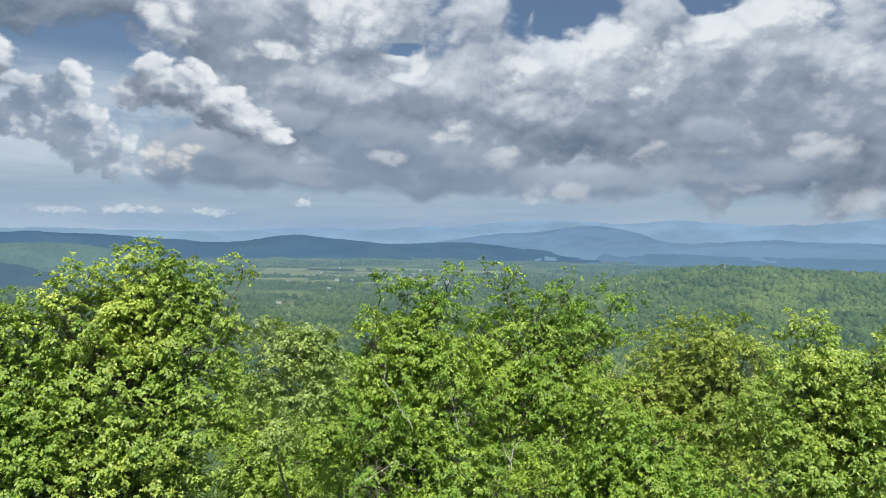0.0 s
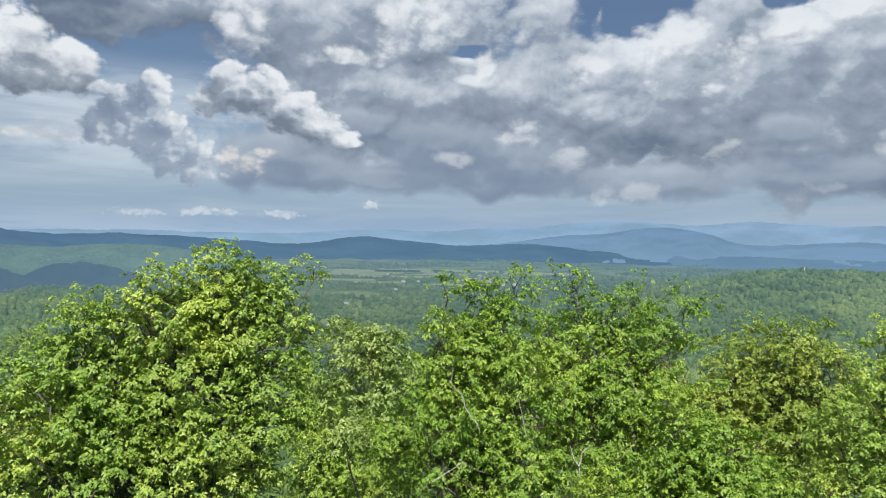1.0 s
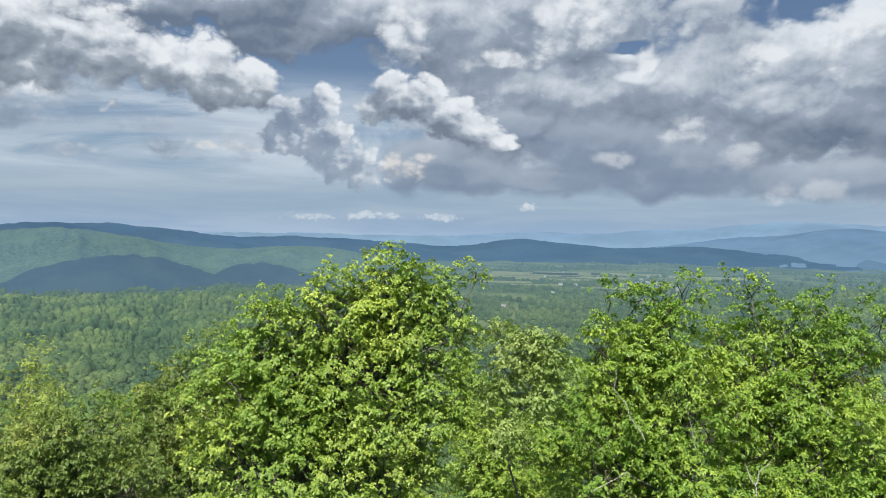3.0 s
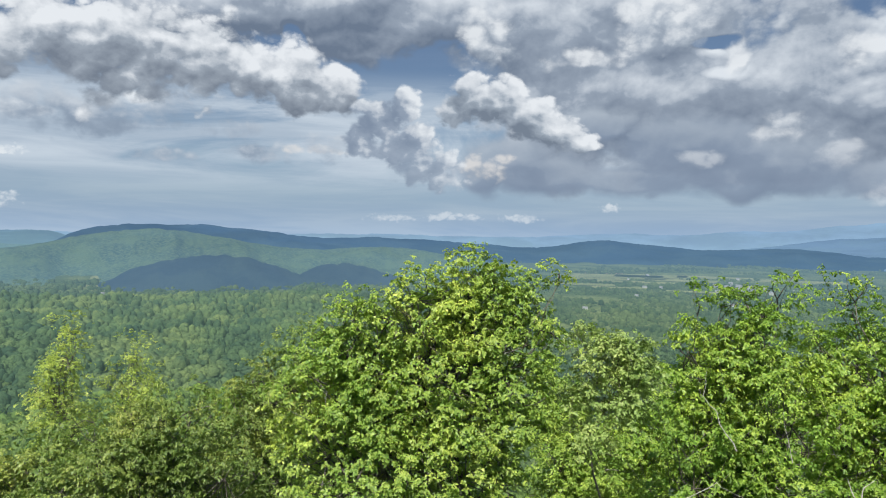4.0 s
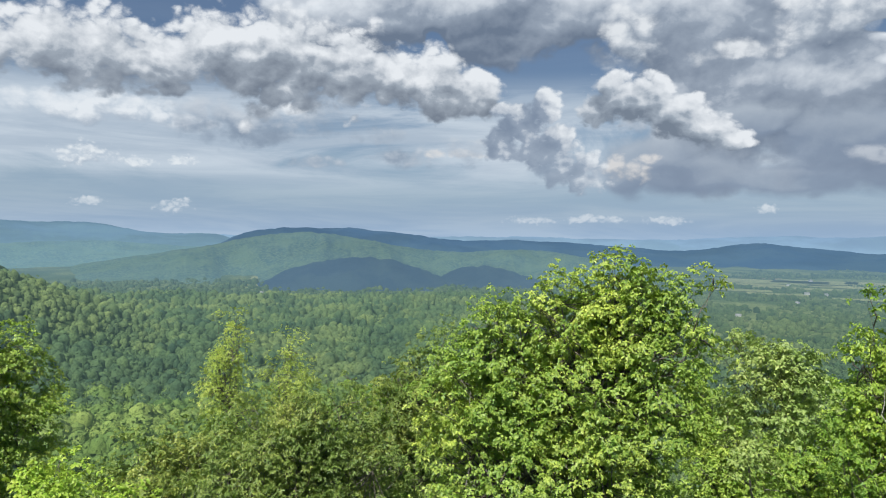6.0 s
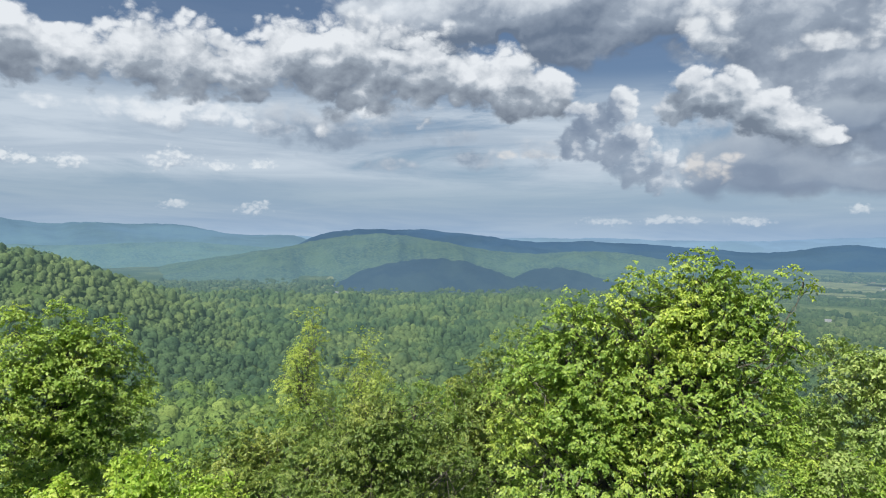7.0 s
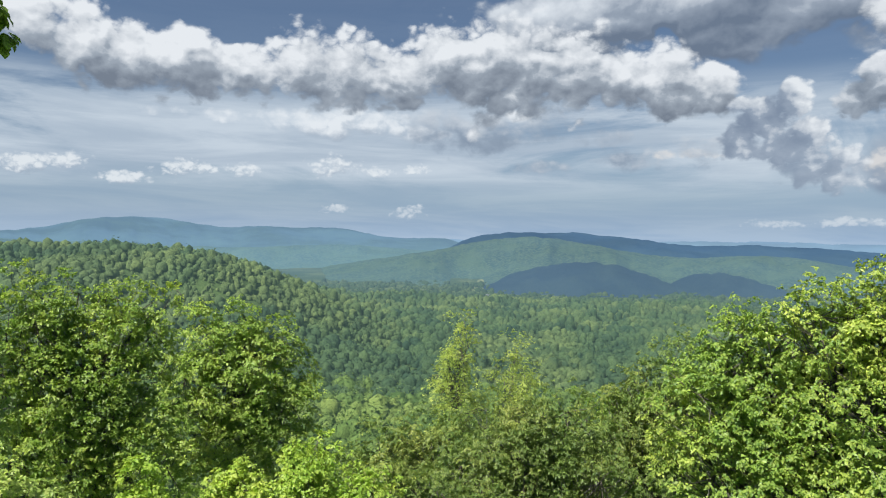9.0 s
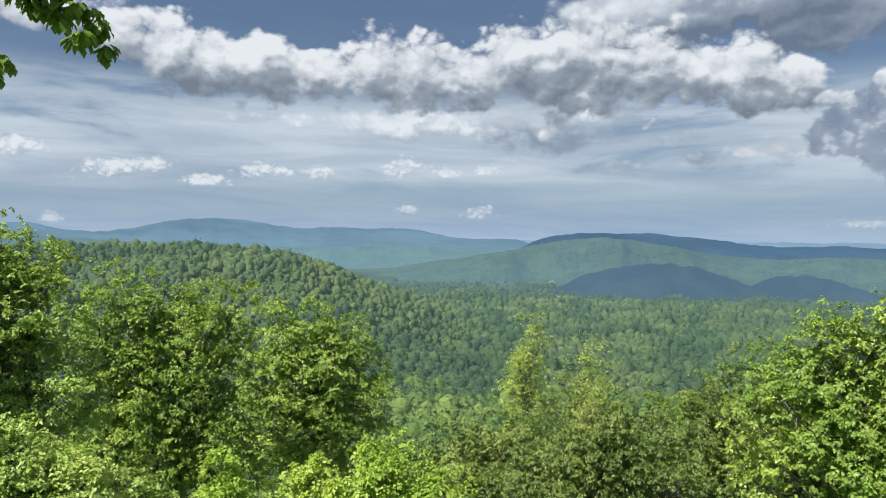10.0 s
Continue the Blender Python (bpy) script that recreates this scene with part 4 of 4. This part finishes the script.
tree("oak_tree", "deep green oak standing behind the hickories", 36, -4,
     [(6.4, -12.4, 2.4), (2.4, -11.4, 2.8), (-2.6, -11.0, 2.8), (-7.4, -11.0, 2.8), (-12.4, -11.4, 2.8), (-16.4, -12.4, 2.6), (5, -16.5, 3.6), (-2.5, -16.5, 3.8), (-10, -16.5, 3.8), (-16.5, -17, 3.4)],
     0.24, 10, 1300, DEEP, 32, 0.24, 1.2, droop=0.7)
tree("oak_tree", "deep green oak standing behind the younger ones", 38, -27,
     [(-21.5, -13.4, 2.6), (-26.4, -11.4, 2.6), (-31.4, -11.0, 2.8), (-23.5, -17.5, 3.6), (-30.5, -16.5, 3.8)],
     0.25, 10, 700, DEEP, 33, 0.2, 1.2, droop=0.7)
tree("oak_tree", "leafy green oak behind the slender tree", 32, 15,
     [(16.4, -12.6, 1.9), (14.0, -14.0, 1.8), (16.6, -16.2, 2.2), (13, -18, 2.4), (9.6, -16.8, 2.0)], 0.22, 10, 700, DEEP, 34, 0.14, droop=0.7)
tree("oak_tree", "young green oak in the gap between taller trees", 26, 14,
     [(14.6, -15.6, 1.6), (12.2, -17.2, 2.0), (15.6, -18.6, 2.2), (11.0, -20.6, 2.4), (14.6, -22, 2.6)], 0.16, 11, 800, DEEP, 31, 0.12, droop=0.6)
tree("birch_tree", "slim tree with thin yellow-green leaves", 58, 53.2,
     [(53.0, -8.2, 1.3), (53.4, -10.6, 1.7), (54.1, -13, 2.1), (52.8, -15.5, 2.2)], 0.17, 9, 1000, BIRCH, 19, 0.24, 1.6, fill=0.4)
tree("birch_tree", "slim tree with thin yellow-green leaves", 62, 49.0,
     [(48.6, -10.1, 1.5), (49.6, -12.3, 1.9), (47.4, -12.4, 1.5), (50, -15, 2.4)], 0.17, 9, 800, BIRCH, 20, 0.20, 1.4, fill=0.4)
tree("oak_tree", "dark leafy oak with shaded hollows", 36, 81,
     [(82.4, -5.2, 1.7), (79.8, -5.6, 1.5), (77.4, -6.0, 1.6), (86.2, -5.6, 2.0), (84.0, -8.2, 2.3), (80.5, -9.0, 2.4), (77.2, -9.8, 2.2), (87.5, -9.5, 2.8),
      (82.0, -12.8, 3.0), (78.0, -14.2, 2.6), (86.5, -14.2, 3.0), (81, -18, 3.6), (87, -19, 3.6), (76.4, -18.4, 2.6)],
     0.22, 10, 3400, DEEP, 21, 0.24, 1.35, fill=0.7, shoots=0.4, deep=0.5)
tree("oak_tree", "oak with rounded green crowns beside the darker one", 42, 70,
     [(74.2, -7.2, 1.4), (70.6, -7.2, 1.4), (68.2, -8.6, 1.4), (72.6, -9.6, 2.0), (69.4, -10.6, 2.0), (66.6, -11.4, 1.6), (75, -12, 2.2), (71.4, -13.6, 2.6),
      (66.8, -14.6, 2.0), (74.5, -16.4, 2.6), (69.5, -18, 3.2)],
     0.24, 10, 2800, OAK, 22, 0.22, 1.2, fill=0.7, shoots=0.4, deep=0.5)
tree("oak_tree", "tall oak rising over the others at the outlook's edge", 26, 93,
     [(93.2, -2.2, 2.3), (89.9, -3.2, 1.9), (96.5, -3.0, 4.0), (91.2, -7.5, 3.6), (97, -10, 5.0), (90.5, -13, 3.6), (95, -18, 5)],
     0.18, 10, 2700, OAK, 23, 0.22, 1.25, fill=0.72)
tree("sapling", "bright yellow-green sapling lit by the sun", 19, 66,
     [(71, -20.2, 2.3), (65.5, -18.6, 2.2), (60.5, -20.8, 2.4), (66, -23, 4.0)], 0.16, 10, 900, FRESH, 24, 0.07)
tree("sapling", "bright yellow-green sapling lit by the sun", 18, 77,
     [(78.3, -18.0, 0.9), (77.2, -19.8, 1.2), (78.8, -21.5, 1.6)], 0.16, 9, 260, FRESH, 25, 0.06)
tree("sapling", "leafy sapling at the outlook's edge", 17, 93,
     [(92.5, -16.0, 3.0), (97, -15.5, 3.4), (88.2, -18.6, 2.6), (84.6, -20.4, 2.2), (93, -20.5, 3.5)], 0.15, 10, 1300, LIME, 26, 0.07)


lookout_tower(-22.12, 1395)


# ---- the oak that hangs over the outlook ----
def oak_leaf(name, rng):
    """A lobed leaf a hand long, folded along its rib."""
    half = [(0.0, 0.012), (0.14, 0.12), (0.26, 0.10), (0.42, 0.25), (0.55, 0.19), (0.72, 0.27), (0.86, 0.15), (1.0, 0.0)]
    verts, faces = [], []
    for s, w in half:
        curl = -0.28 * s * s
        verts += [(0, s, curl), (-w, s + 0.03, curl + 0.22 * w), (w, s + 0.03, curl + 0.22 * w)]
    for i in range(len(half) - 1):
        k = 3 * i
        faces += [(k, k + 3, k + 4, k + 1), (k, k + 2, k + 5, k + 3)]
    return solid(name, np.array(verts) + rng.normal(size=(len(verts), 3)) * 0.008, faces, BRANCH_LEAF, True)


BRANCH_LEAF = leaf_material("overhanging_leaves", (0.15, 0.25, 0.035), (0.27, 0.39, 0.055), (0.46, 0.55, 0.08), 0.5)


def overhanging_oak():
    rng = np.random.default_rng(5)
    base = np.array(at(112, 0, 5.2))
    base[2] = float(land(np.array(112.0), np.array(5.2))) - 0.1
    root = tagged(new("oak_tree"), "oak reaching over the outlook with drooping dark leaves", "tree")
    root.location = base
    top = np.array(at(108, 40, 5.4))
    v, f = tube(bent(base, top, rng, 12, 0.04, 0.0) - base, 0.16, 0.08, 10)
    part("trunk", solid("trunk", v, f, BARK, True), root)
    lamina = [oak_leaf("leaf", rng) for _ in range(4)]
    limbs = [((104, 27), (86.9, 14.2), 4.6, 44), ((104, 20), (92.9, 11.6), 4.2, 18), ((101, 27), (90.4, 15.6), 4.7, 36)]
    fork = np.array(at(108, 26, 5.3))
    for (a0, e0), (a1, e1), d, tufts in limbs:
        start, end = np.array(at(a0, e0, d + 0.5)), np.array(at(a1, e1, d))
        line = np.concatenate([[fork], bent(start, end, rng, 12, 0.05, -0.25)])
        v, f = tube(line - base, 0.022, 0.004, 6)
        limb = part("limb", solid("limb", v, f, TWIG, True), root)
        for i in range(tufts):
            s = 1 - 0.42 * (i / tufts) ** 1.2
            k = s * (len(line) - 1)
            p = line[int(k)] + (line[min(int(k) + 1, len(line) - 1)] - line[int(k)]) * (k - int(k))
            tuft = p + rng.normal(size=3) * 0.05 + (0, 0, -0.02)
            for j in range(11):
                turn = rng.uniform(0, 2 * math.pi)
                way = Vector((math.cos(turn) * 0.75, math.sin(turn) * 0.75, -rng.uniform(0.25, 1.3)))
                leaf = part("leaf", lamina[rng.integers(0, 4)], limb)
                size = rng.uniform(0.06, 0.10)
                leaf.matrix_world = Matrix.Translation(Vector(tuft - base) + way * 0.02) @ way.to_track_quat("Y", "Z").to_matrix().to_4x4() @ Matrix.Diagonal((size, size, size, 1))


overhanging_oak()
